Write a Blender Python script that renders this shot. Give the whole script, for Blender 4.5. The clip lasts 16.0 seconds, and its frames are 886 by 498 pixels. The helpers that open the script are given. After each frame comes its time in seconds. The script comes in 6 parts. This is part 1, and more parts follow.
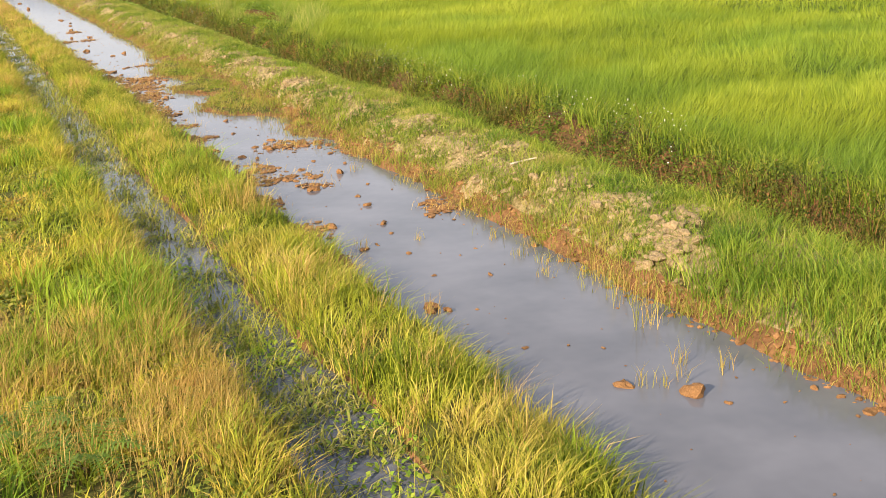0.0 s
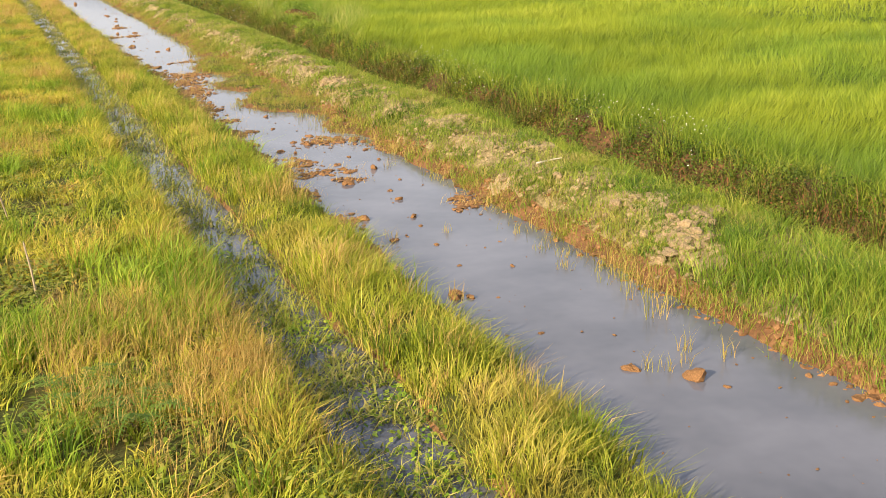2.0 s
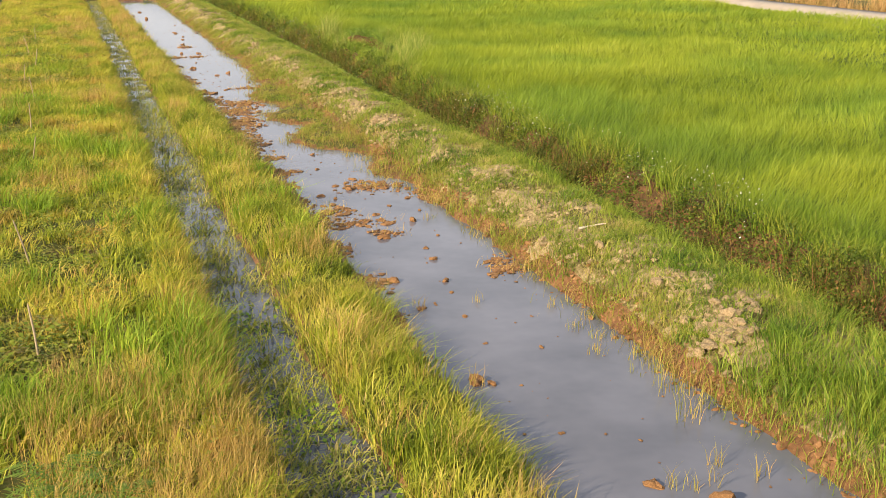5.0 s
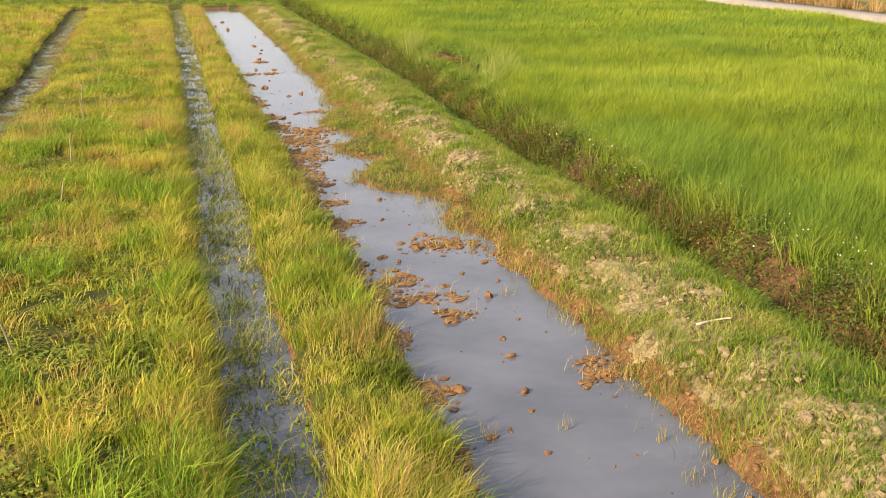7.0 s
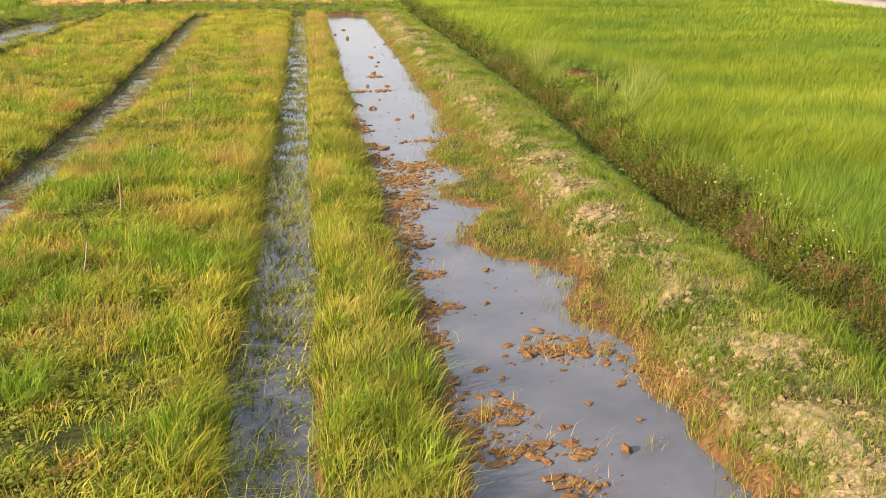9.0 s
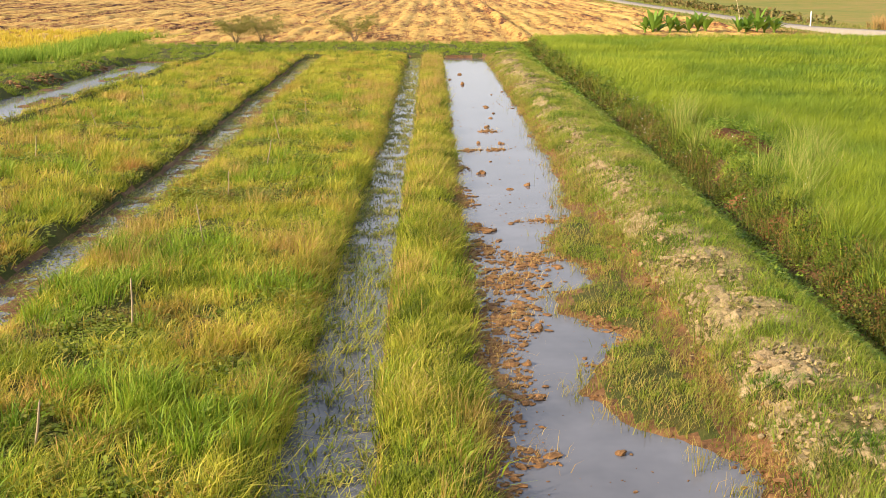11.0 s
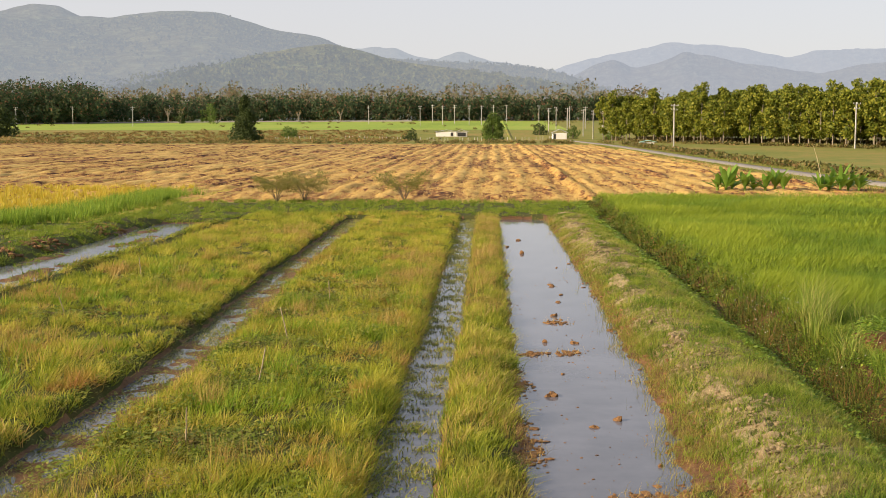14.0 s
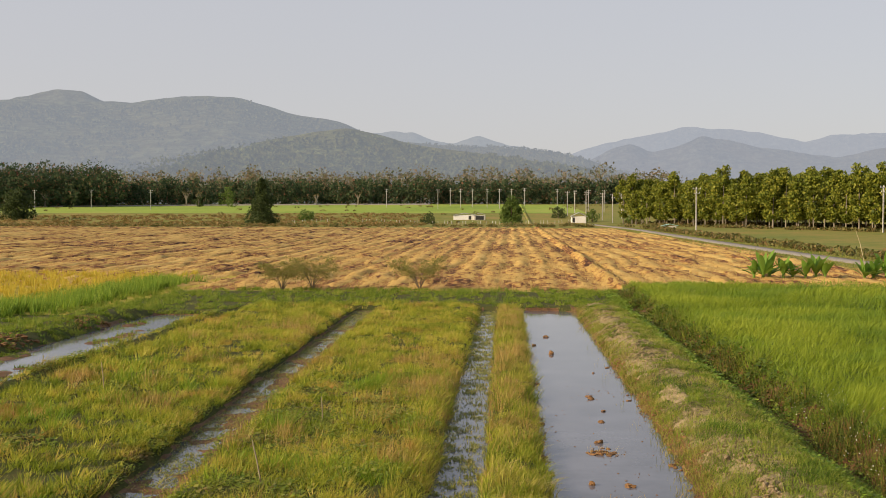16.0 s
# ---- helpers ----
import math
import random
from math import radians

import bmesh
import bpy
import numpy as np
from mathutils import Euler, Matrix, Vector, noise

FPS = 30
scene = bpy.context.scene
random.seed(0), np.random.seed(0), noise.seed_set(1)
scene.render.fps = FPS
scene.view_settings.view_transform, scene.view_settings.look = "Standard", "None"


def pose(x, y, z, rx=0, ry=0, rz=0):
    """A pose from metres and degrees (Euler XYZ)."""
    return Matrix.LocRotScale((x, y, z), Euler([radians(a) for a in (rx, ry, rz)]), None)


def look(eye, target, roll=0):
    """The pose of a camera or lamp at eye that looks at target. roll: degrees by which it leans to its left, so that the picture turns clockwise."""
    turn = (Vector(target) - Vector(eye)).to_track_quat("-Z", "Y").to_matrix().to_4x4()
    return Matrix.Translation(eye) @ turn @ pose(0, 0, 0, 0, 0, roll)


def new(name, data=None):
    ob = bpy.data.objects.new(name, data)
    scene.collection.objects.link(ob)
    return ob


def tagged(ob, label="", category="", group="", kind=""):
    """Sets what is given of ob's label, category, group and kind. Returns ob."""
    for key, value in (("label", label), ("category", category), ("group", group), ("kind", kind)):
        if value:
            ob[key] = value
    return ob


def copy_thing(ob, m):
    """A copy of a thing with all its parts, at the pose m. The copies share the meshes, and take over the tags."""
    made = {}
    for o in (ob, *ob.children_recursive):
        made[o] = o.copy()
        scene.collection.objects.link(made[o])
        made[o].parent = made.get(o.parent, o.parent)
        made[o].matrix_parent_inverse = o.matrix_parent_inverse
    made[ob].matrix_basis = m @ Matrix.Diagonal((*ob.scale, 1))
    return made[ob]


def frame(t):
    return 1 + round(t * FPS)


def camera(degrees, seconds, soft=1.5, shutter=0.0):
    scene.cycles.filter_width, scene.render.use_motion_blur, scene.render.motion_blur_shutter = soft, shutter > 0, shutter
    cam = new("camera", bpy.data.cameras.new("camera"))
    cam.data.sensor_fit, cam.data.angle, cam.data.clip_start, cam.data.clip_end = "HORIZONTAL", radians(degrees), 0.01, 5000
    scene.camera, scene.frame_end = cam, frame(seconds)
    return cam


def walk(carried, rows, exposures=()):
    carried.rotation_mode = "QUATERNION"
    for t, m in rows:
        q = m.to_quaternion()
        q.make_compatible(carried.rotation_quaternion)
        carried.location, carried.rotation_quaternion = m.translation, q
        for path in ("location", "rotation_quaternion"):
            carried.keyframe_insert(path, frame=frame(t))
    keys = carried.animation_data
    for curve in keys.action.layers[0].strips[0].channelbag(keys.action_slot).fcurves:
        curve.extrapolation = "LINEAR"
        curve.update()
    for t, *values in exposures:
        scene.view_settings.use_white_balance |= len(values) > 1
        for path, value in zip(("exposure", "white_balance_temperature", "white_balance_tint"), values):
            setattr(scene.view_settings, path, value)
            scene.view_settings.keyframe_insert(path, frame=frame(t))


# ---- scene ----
# ---------------------------------------------------------------- camera
cam = camera(43.0, 16.0, soft=0.7)
PATH = [
    (0.0, -4.828, -29.929, 5.013, -16.748, -2.367, -24.347),
    (0.5, -4.969, -30.285, 5.037, -16.694, -2.127, -23.832),
    (1.0, -5.089, -30.593, 5.064, -16.694, -1.919, -23.243),
    (1.5, -5.140, -30.797, 5.104, -16.688, -1.700, -22.669),
    (2.0, -5.112, -30.875, 5.149, -16.614, -1.493, -22.309),
    (2.5, -5.029, -30.870, 5.206, -16.561, -1.275, -21.938),
    (3.0, -4.943, -30.805, 5.279, -16.529, -1.068, -21.286),
    (5.5, -3.862, -29.353, 5.816, -15.659, 0.312, -17.280),
    (6.0, -3.490, -28.352, 5.882, -15.636, 0.279, -16.030),
    (6.5, -3.130, -27.296, 5.891, -15.594, 0.225, -14.820),
    (7.0, -2.767, -26.104, 5.880, -15.556, 0.172, -13.605),
    (7.5, -2.403, -24.801, 5.856, -15.518, 0.134, -12.236),
    (8.0, -2.013, -23.448, 5.832, -15.463, 0.083, -10.489),
    (8.5, -1.598, -21.982, 5.811, -15.424, -0.101, -8.688),
    (9.0, -1.265, -20.413, 5.794, -15.418, -0.257, -6.768),
    (11.5, -0.386, -12.364, 5.651, -12.429, -0.029, 0.379),
    (12.0, -0.314, -10.871, 5.657, -11.149, -0.034, 0.882),
    (12.5, -0.306, -9.345, 5.663, -9.822, -0.021, 1.332),
    (13.0, -0.323, -7.781, 5.670, -8.492, -0.055, 1.751),
    (13.5, -0.362, -6.293, 5.676, -7.158, -0.069, 2.104),
    (14.0, -0.431, -4.741, 5.680, -5.839, -0.054, 2.404),
    (14.5, -0.527, -3.164, 5.681, -4.532, -0.051, 2.644),
    (15.0, -0.652, -1.506, 5.686, -3.218, -0.052, 2.866),
    (15.5, -0.709, 0.138, 5.696, -2.069, -0.007, 3.124),
    (16.0, -0.726, 1.739, 5.707, -1.615, 0.012, 3.310),
]
walk(cam, [(t, pose(x, y, z, 90 + p, -r, w)) for t, x, y, z, p, r, w in PATH],
     exposures=((0.0, 1.10), (5.5, 0.94), (9.0, 0.98), (11.5, 0.98), (12.5, 0.94), (13.5, 0.68), (14.5, 0.37), (15.5, 0.22), (16.0, 0.18)))

# ---------------------------------------------------------------- world and sun
SUN_DIR = Vector((-0.80, -0.42, 0.40)).normalized()      # towards the sun
world = bpy.data.worlds.new("world")
scene.world = world
world.use_nodes = True
wn = world.node_tree
wn.nodes.clear()
sky = wn.nodes.new("ShaderNodeTexSky")
sky.sky_type, sky.sun_disc = "NISHITA", False
sky.sun_elevation = math.asin(SUN_DIR.z)
sky.sun_rotation = math.atan2(SUN_DIR.x, SUN_DIR.y)
sky.altitude, sky.air_density, sky.dust_density, sky.ozone_density = 300, 1.0, 2.0, 1.0
haze = wn.nodes.new("ShaderNodeMix")                       # clear sky veiled by an even dry-season haze
haze.data_type = "RGBA"
haze.inputs[0].default_value = 0.78
lift_co = wn.nodes.new("ShaderNodeTexCoord")                # milky and rosy near the horizon, deeper blue-grey overhead
lift_z = wn.nodes.new("ShaderNodeSeparateXYZ")
lift_ramp = wn.nodes.new("ShaderNodeValToRGB")
lift_ramp.color_ramp.elements[0].position, lift_ramp.color_ramp.elements[0].color = 0.0, (0.76, 0.715, 0.715, 1)
lift_ramp.color_ramp.elements[1].position, lift_ramp.color_ramp.elements[1].color = 0.75, (0.35, 0.40, 0.50, 1)
stop = lift_ramp.color_ramp.elements.new(0.28)
stop.color = (0.73, 0.725, 0.765, 1)
lift = wn.nodes.new("ShaderNodeVectorMath")
lift.operation = "SCALE"
lift.inputs["Scale"].default_value = 6.9
wn.links.new(lift_co.outputs["Generated"], lift_z.inputs[0])
wn.links.new(lift_z.outputs[2], lift_ramp.inputs[0])
wn.links.new(lift_ramp.outputs[0], lift.inputs[0])
wn.links.new(lift.outputs[0], haze.inputs[7])
bg = wn.nodes.new("ShaderNodeBackground")
bg.inputs["Strength"].default_value = 0.108
out = wn.nodes.new("ShaderNodeOutputWorld")
wn.links.new(sky.outputs[0], haze.inputs[6])
wn.links.new(haze.outputs[2], bg.inputs[0])
wn.links.new(bg.outputs[0], out.inputs[0])
sun = new("sun", bpy.data.lights.new("sun", "SUN"))
sun.data.energy, sun.data.angle, sun.data.color = 5.0, radians(1.5), (1.0, 0.80, 0.56)
sun.matrix_world = look(SUN_DIR * 50, (0, 0, 0))

# ---------------------------------------------------------------- small helpers
rng = np.random.default_rng(7)


def lattice(ix, iy, seed):
    n = (ix.astype(np.int64) * 374761393 + iy.astype(np.int64) * 668265263 + seed * 982451653) & 0x7FFFFFFF
    n = ((n ^ (n >> 13)) * 1274126177) & 0x7FFFFFFF
    n = n ^ (n >> 16)
    return (n & 0xFFFF) / 65535.0


def vnoise(x, y, seed=0):
    """Smooth value noise, -1 to 1."""
    x, y = np.asarray(x, float), np.asarray(y, float)
    ix, iy = np.floor(x), np.floor(y)
    fx, fy = x - ix, y - iy
    fx, fy = fx * fx * (3 - 2 * fx), fy * fy * (3 - 2 * fy)
    a, b = lattice(ix, iy, seed), lattice(ix + 1, iy, seed)
    c, d = lattice(ix, iy + 1, seed), lattice(ix + 1, iy + 1, seed)
    return 2 * (a + (b - a) * fx + (c - a) * fy + (a - b - c + d) * fx * fy) - 1


def fbm(x, y, size, seed=0, octaves=3):
    v, amp, tot = 0, 1.0, 0
    for k in range(octaves):
        v = v + amp * vnoise(np.asarray(x) / size * 2 ** k, np.asarray(y) / size * 2 ** k, seed + 17 * k)
        tot += amp
        amp *= 0.5
    return v / tot


def smooth(a, b, x):
    t = np.clip((np.asarray(x, float) - a) / (b - a), 0, 1)
    return t * t * (3 - 2 * t)


def mesh_object(name, verts, faces, material, parent=None, flat=False, tone=None):
    """verts (N, 3); faces: list of index arrays (M, k)."""
    me = bpy.data.meshes.new(name)
    verts = np.asarray(verts, np.float32)
    if not isinstance(faces, (list, tuple)):
        faces = [faces]
    faces = [np.asarray(f, np.int32) for f in faces if len(f)]
    loops = np.concatenate([f.ravel() for f in faces])
    sizes = np.concatenate([np.full(len(f), f.shape[1], np.int32) for f in faces])
    starts = np.concatenate(([0], np.cumsum(sizes)[:-1])).astype(np.int32)
    me.vertices.add(len(verts))
    me.vertices.foreach_set("co", verts.ravel())
    me.loops.add(len(loops))
    me.loops.foreach_set("vertex_index", loops)
    me.polygons.add(len(sizes))
    me.polygons.foreach_set("loop_start", starts)
    me.polygons.foreach_set("use_smooth", np.full(len(sizes), not flat))
    me.update(calc_edges=True)
    if tone is not None:
        me.attributes.new("tone", "FLOAT", "POINT").data.foreach_set("value", np.asarray(tone, np.float32))
    for m in (material if isinstance(material, (list, tuple)) else [material]):
        me.materials.append(m)
    ob = new(name, me)
    ob.parent = parent
    return ob


def part(name, bm, material, parent, label=""):
    me = bpy.data.meshes.new(name)
    bm.to_mesh(me)
    bm.free()
    me.materials.append(material)
    ob = new(name, me)
    ob.parent = parent
    if label:
        tagged(ob, label)
    return ob


def grid_faces(nu, nv):
    i = np.arange((nu - 1) * (nv - 1))
    a = (i // (nv - 1)) * nv + i % (nv - 1)
    return np.stack([a, a + nv, a + nv + 1, a + 1], 1)


# ---------------------------------------------------------------- materials
def material(name):
    m = bpy.data.materials.new(name)
    m.use_nodes = True
    nt = m.node_tree
    return m, nt, nt.nodes["Principled BSDF"], nt.nodes["Material Output"]


def node(nt, kind, **inputs):
    n = nt.nodes.new(kind)
    for k, v in inputs.items():
        n.inputs[k.replace("_", " ")].default_value = v
    return n


def ramp(nt, source, stops):
    r = nt.nodes.new("ShaderNodeValToRGB")
    els = r.color_ramp.elements
    els[0].position, els[0].color = stops[0][0], (*stops[0][1], 1)
    els[1].position, els[1].color = stops[-1][0], (*stops[-1][1], 1)
    for p, c in stops[1:-1]:
        e = els.new(p)
        e.color = (*c, 1)
    nt.links.new(source, r.inputs[0])
    return r.outputs[0]


def mix(nt, fac, a, b, mode="MIX"):
    n = nt.nodes.new("ShaderNodeMix")
    n.data_type, n.blend_type = "RGBA", mode
    for sock, v in ((n.inputs[0], fac), (n.inputs[6], a), (n.inputs[7], b)):
        if isinstance(v, (int, float)):
            sock.default_value = v
        elif isinstance(v, tuple):
            sock.default_value = (*v, 1)
        else:
            nt.links.new(v, sock)
    return n.outputs[2]


def noise_tex(nt, scale, detail=4, rough=0.55, stretch=None):
    co = nt.nodes.new("ShaderNodeTexCoord").outputs["Object"]
    if stretch:
        mp = nt.nodes.new("ShaderNodeMapping")
        mp.inputs["Scale"].default_value = stretch
        nt.links.new(co, mp.inputs[0])
        co = mp.outputs[0]
    n = node(nt, "ShaderNodeTexNoise", Scale=scale, Detail=detail, Roughness=rough)
    nt.links.new(co, n.inputs["Vector"])
    return n.outputs["Fac"]


def bump(nt, bsdf, height, strength, dist):
    b = node(nt, "ShaderNodeBump", Strength=strength, Distance=dist)
    nt.links.new(height, b.inputs["Height"])
    nt.links.new(b.outputs[0], bsdf.inputs["Normal"])


def earth(name, stops, scale=1.2, fine=14.0, rough=0.95, relief=0.03, stretch=None):
    m, nt, b, o = material(name)
    big = noise_tex(nt, scale, 5, 0.6, stretch)
    small = noise_tex(nt, fine, 6, 0.65, stretch)
    add = nt.nodes.new("ShaderNodeMath")
    add.operation = "MULTIPLY_ADD"
    nt.links.new(small, add.inputs[0])
    add.inputs[1].default_value = 0.5
    sc = nt.nodes.new("ShaderNodeMath")
    sc.operation = "MULTIPLY"
    nt.links.new(big, sc.inputs[0])
    sc.inputs[1].default_value = 0.5
    nt.links.new(sc.outputs[0], add.inputs[2])
    nt.links.new(ramp(nt, add.outputs[0], stops), b.inputs["Base Color"])
    b.inputs["Roughness"].default_value = rough
    b.inputs["Specular IOR Level"].default_value = 0.2
    bump(nt, b, small, 0.7, relief)
    return m


def leafy(name, stops, patch=None, patch_scale=0.35, patch_stretch=None, through_light=0.35, rough=0.55, cut=(0.42, 0.62), tufts=0.0):
    """Blades and leaves: a colour per blade, patches over the ground, light that shines through."""
    m, nt, b, o = material(name)
    geo = nt.nodes.new("ShaderNodeNewGeometry")
    pick = geo.outputs["Random Per Island"]
    if tufts:
        at = nt.nodes.new("ShaderNodeAttribute")
        at.attribute_name = "tone"
        mf = nt.nodes.new("ShaderNodeMix")
        mf.inputs[0].default_value = tufts
        nt.links.new(pick, mf.inputs[2])
        nt.links.new(at.outputs["Fac"], mf.inputs[3])
        pick = mf.outputs[0]
    col = ramp(nt, pick, stops)
    if patch:
        f = noise_tex(nt, patch_scale, 4, 0.6, patch_stretch)
        mr = nt.nodes.new("ShaderNodeMapRange")
        mr.inputs[1].default_value, mr.inputs[2].default_value = cut
        nt.links.new(f, mr.inputs[0])
        pc = ramp(nt, pick, patch)
        col = mix(nt, mr.outputs[0], col, pc)
    nt.links.new(col, b.inputs["Base Color"])
    b.inputs["Roughness"].default_value = rough
    b.inputs["Specular IOR Level"].default_value = 0.25
    tr = nt.nodes.new("ShaderNodeBsdfTranslucent")
    nt.links.new(col, tr.inputs[0])
    mx = nt.nodes.new("ShaderNodeMixShader")
    mx.inputs[0].default_value = through_light
    nt.links.new(b.outputs[0], mx.inputs[1])
    nt.links.new(tr.outputs[0], mx.inputs[2])
    nt.links.new(mx.outputs[0], o.inputs[0])
    return m


def plain(name, colour, rough=0.8, fine=6.0, spread=0.25, metal=0.0):
    m, nt, b, o = material(name)
    n = noise_tex(nt, fine, 5, 0.6)
    lo = tuple(c * (1 - spread) for c in colour)
    hi = tuple(min(1, c * (1 + spread)) for c in colour)
    nt.links.new(ramp(nt, n, [(0.3, lo), (0.7, hi)]), b.inputs["Base Color"])
    b.inputs["Roughness"].default_value, b.inputs["Metallic"].default_value = rough, metal
    bump(nt, b, n, 0.3, 0.01)
    return m


GRASS_GROUND = earth("grass_ground", [(0.3, (0.03, 0.042, 0.009)), (0.5, (0.065, 0.072, 0.016)), (0.7, (0.14, 0.10, 0.033))])
MUD = earth("wet_mud", [(0.34, (0.06, 0.031, 0.015)), (0.5, (0.16, 0.082, 0.035)), (0.68, (0.28, 0.155, 0.068))], rough=0.7)
SANDY = earth("sandy_bund", [(0.37, (0.05, 0.047, 0.016)), (0.47, (0.14, 0.11, 0.04)), (0.57, (0.33, 0.255, 0.13)), (0.70, (0.49, 0.40, 0.24))], scale=1.3, fine=9.0, relief=0.12)
RICE_GROUND = earth("rice_ground", [(0.3, (0.03, 0.06, 0.012)), (0.7, (0.09, 0.13, 0.03))])
STUBBLE = earth("stubble_field", [(0.39, (0.06, 0.024, 0.012)), (0.46, (0.25, 0.11, 0.036)), (0.53, (0.49, 0.30, 0.085)), (0.72, (0.59, 0.42, 0.14))],
                scale=0.25, fine=1.1, stretch=(1.0, 0.18, 1.0), relief=0.15)
FAR_FIELD = earth("far_field", [(0.36, (0.12, 0.165, 0.025)), (0.5, (0.22, 0.21, 0.042)), (0.64, (0.32, 0.21, 0.07))], scale=0.03, fine=0.4, relief=0.1)
PADDY = earth("far_paddy", [(0.36, (0.18, 0.27, 0.035)), (0.5, (0.27, 0.36, 0.05)), (0.64, (0.34, 0.35, 0.075))], scale=0.012, fine=0.3)
YELLOW = earth("ripe_rice_ground", [(0.3, (0.30, 0.24, 0.03)), (0.7, (0.50, 0.40, 0.07))])
RED = earth("red_earth", [(0.34, (0.045, 0.03, 0.012)), (0.5, (0.11, 0.06, 0.027)), (0.66, (0.24, 0.115, 0.058))], scale=2.0)
ASPHALT = earth("concrete_road", [(0.3, (0.22, 0.195, 0.165)), (0.7, (0.37, 0.33, 0.28))], rough=0.85, relief=0.005)

water_mat, nt, b, o = material("muddy_water")
n1 = noise_tex(nt, 0.5, 4, 0.6)
nt.links.new(ramp(nt, n1, [(0.3, (0.095, 0.10, 0.12)), (0.7, (0.165, 0.17, 0.20))]), b.inputs["Base Color"])
b.inputs["Roughness"].default_value = 0.06
b.inputs["IOR"].default_value = 1.33
bump(nt, b, noise_tex(nt, 2.2, 3, 0.5), 0.05, 0.02)
WATER = water_mat
DITCHWATER, nt, b, o = material("clear_ditch_water")
nt.links.new(ramp(nt, noise_tex(nt, 3.0, 5, 0.6), [(0.3, (0.07, 0.073, 0.085)), (0.7, (0.145, 0.148, 0.168))]), b.inputs["Base Color"])
b.inputs["Roughness"].default_value = 0.08
b.inputs["IOR"].default_value = 1.33
bump(nt, b, noise_tex(nt, 4.0, 3, 0.5), 0.05, 0.02)

# ---------------------------------------------------------------- ground
XP = [-400, -24.8, -23.4, -22.2, -21.4, -21.1, -18.25, -17.9, -17.65, -17.35, -17.15, -16.55, -16.2, -9.7, -9.35, -9.2, -8.2, -7.9, -7.5,
      -2.9, -2.55, -2.35, -1.45, -1.25, -0.95, -0.45, -0.10, 0.12, 0.4, 2.9, 3.25, 3.4, 3.8, 4.3, 5.3, 5.9, 6.35, 6.7, 7.1, 7.35, 7.75, 8.3, 9.3, 400]
ZP = [0.35, 0.35, 0.55, 0.45, 0.0, -0.2, -0.2, 0.05, 0.24, 0.22, 0.0, 0.0, 0.30, 0.28, 0.16, -0.025, -0.02, 0.06, 0.24,
      0.30, 0.16, -0.14, -0.14, 0.05, 0.20, 0.20, 0.08, -0.08, -0.22, -0.22, -0.05, 0.08, 0.34, 0.54, 0.58, 0.44, 0.18, 0.0, 0.0, 0.20, 0.58, 0.60, 0.16, 0.12]
SHORE_Y = [-60, -21, -19, -17.5, -16.8, -15.4, -13.8, -12.4, -9.2, -7.5, -6.3, -5.4, -4.4, -3.2, -1.8, -0.9, -0.3, 0.9, 2.2, 3.5, 4.9, 6.2, 7.0, 8.1, 9.2, 11.2, 12.9, 16, 19, 22, 25, 29, 37, 47, 71]
SHORE_X = [3.6, 3.7, 3.5, 3.2, 3.33, 3.49, 3.38, 3.29, 3.4, 3.42, 3.2, 3.3, 2.95, 2.76, 3.4, 2.8, 2.1, 1.55, 1.95, 2.65, 1.65, 1.85, 2.5, 2.65, 1.95, 2.15, 2.8, 3.0, 3.05, 3.35, 3.1, 3.35, 3.5, 3.6, 3.3]


def shore_x(y):
    """Right waterline of the canal, with its shelves of mud and grass."""
    return np.interp(y, SHORE_Y, SHORE_X)


def strip_x(y):
    """Left waterline of the canal, where mud slumps off the grass strip."""
    return np.interp(y, [-60, -17, -14.6, -12, -9.3, -6.4, -3, 0, 3, 11, 28, 71], [0.1, 0.12, 0.2, 0.33, 0.34, 0.48, 0.42, 0.24, 0.3, 0.22, 0.1, 0.0])


ISLES = [(-19.3, 54.0, 0.7, 4.0), (-20.9, 46.0, 0.5, 3.0), (-19.1, 40.0, 0.6, 3.5), (-20.6, 60.0, 0.6, 2.5)]


def rise(y):
    """The land climbs gently towards the hills."""
    y = np.asarray(y, float)
    return 0.008 * np.clip(y - 85, 0, 375) + 0.034 * np.clip(y - 460, 0, 360) + 0.004 * np.clip(y - 820, 0, 4000)


def road_x(y):
    """Middle of the farm road beyond the rice."""
    y = np.asarray(y, float)
    return np.interp(y, [-200, 75, 118, 150, 200, 330, 460], [44.0, 43.6, 40.0, 38.4, 37.3, 36.2, 30.0])


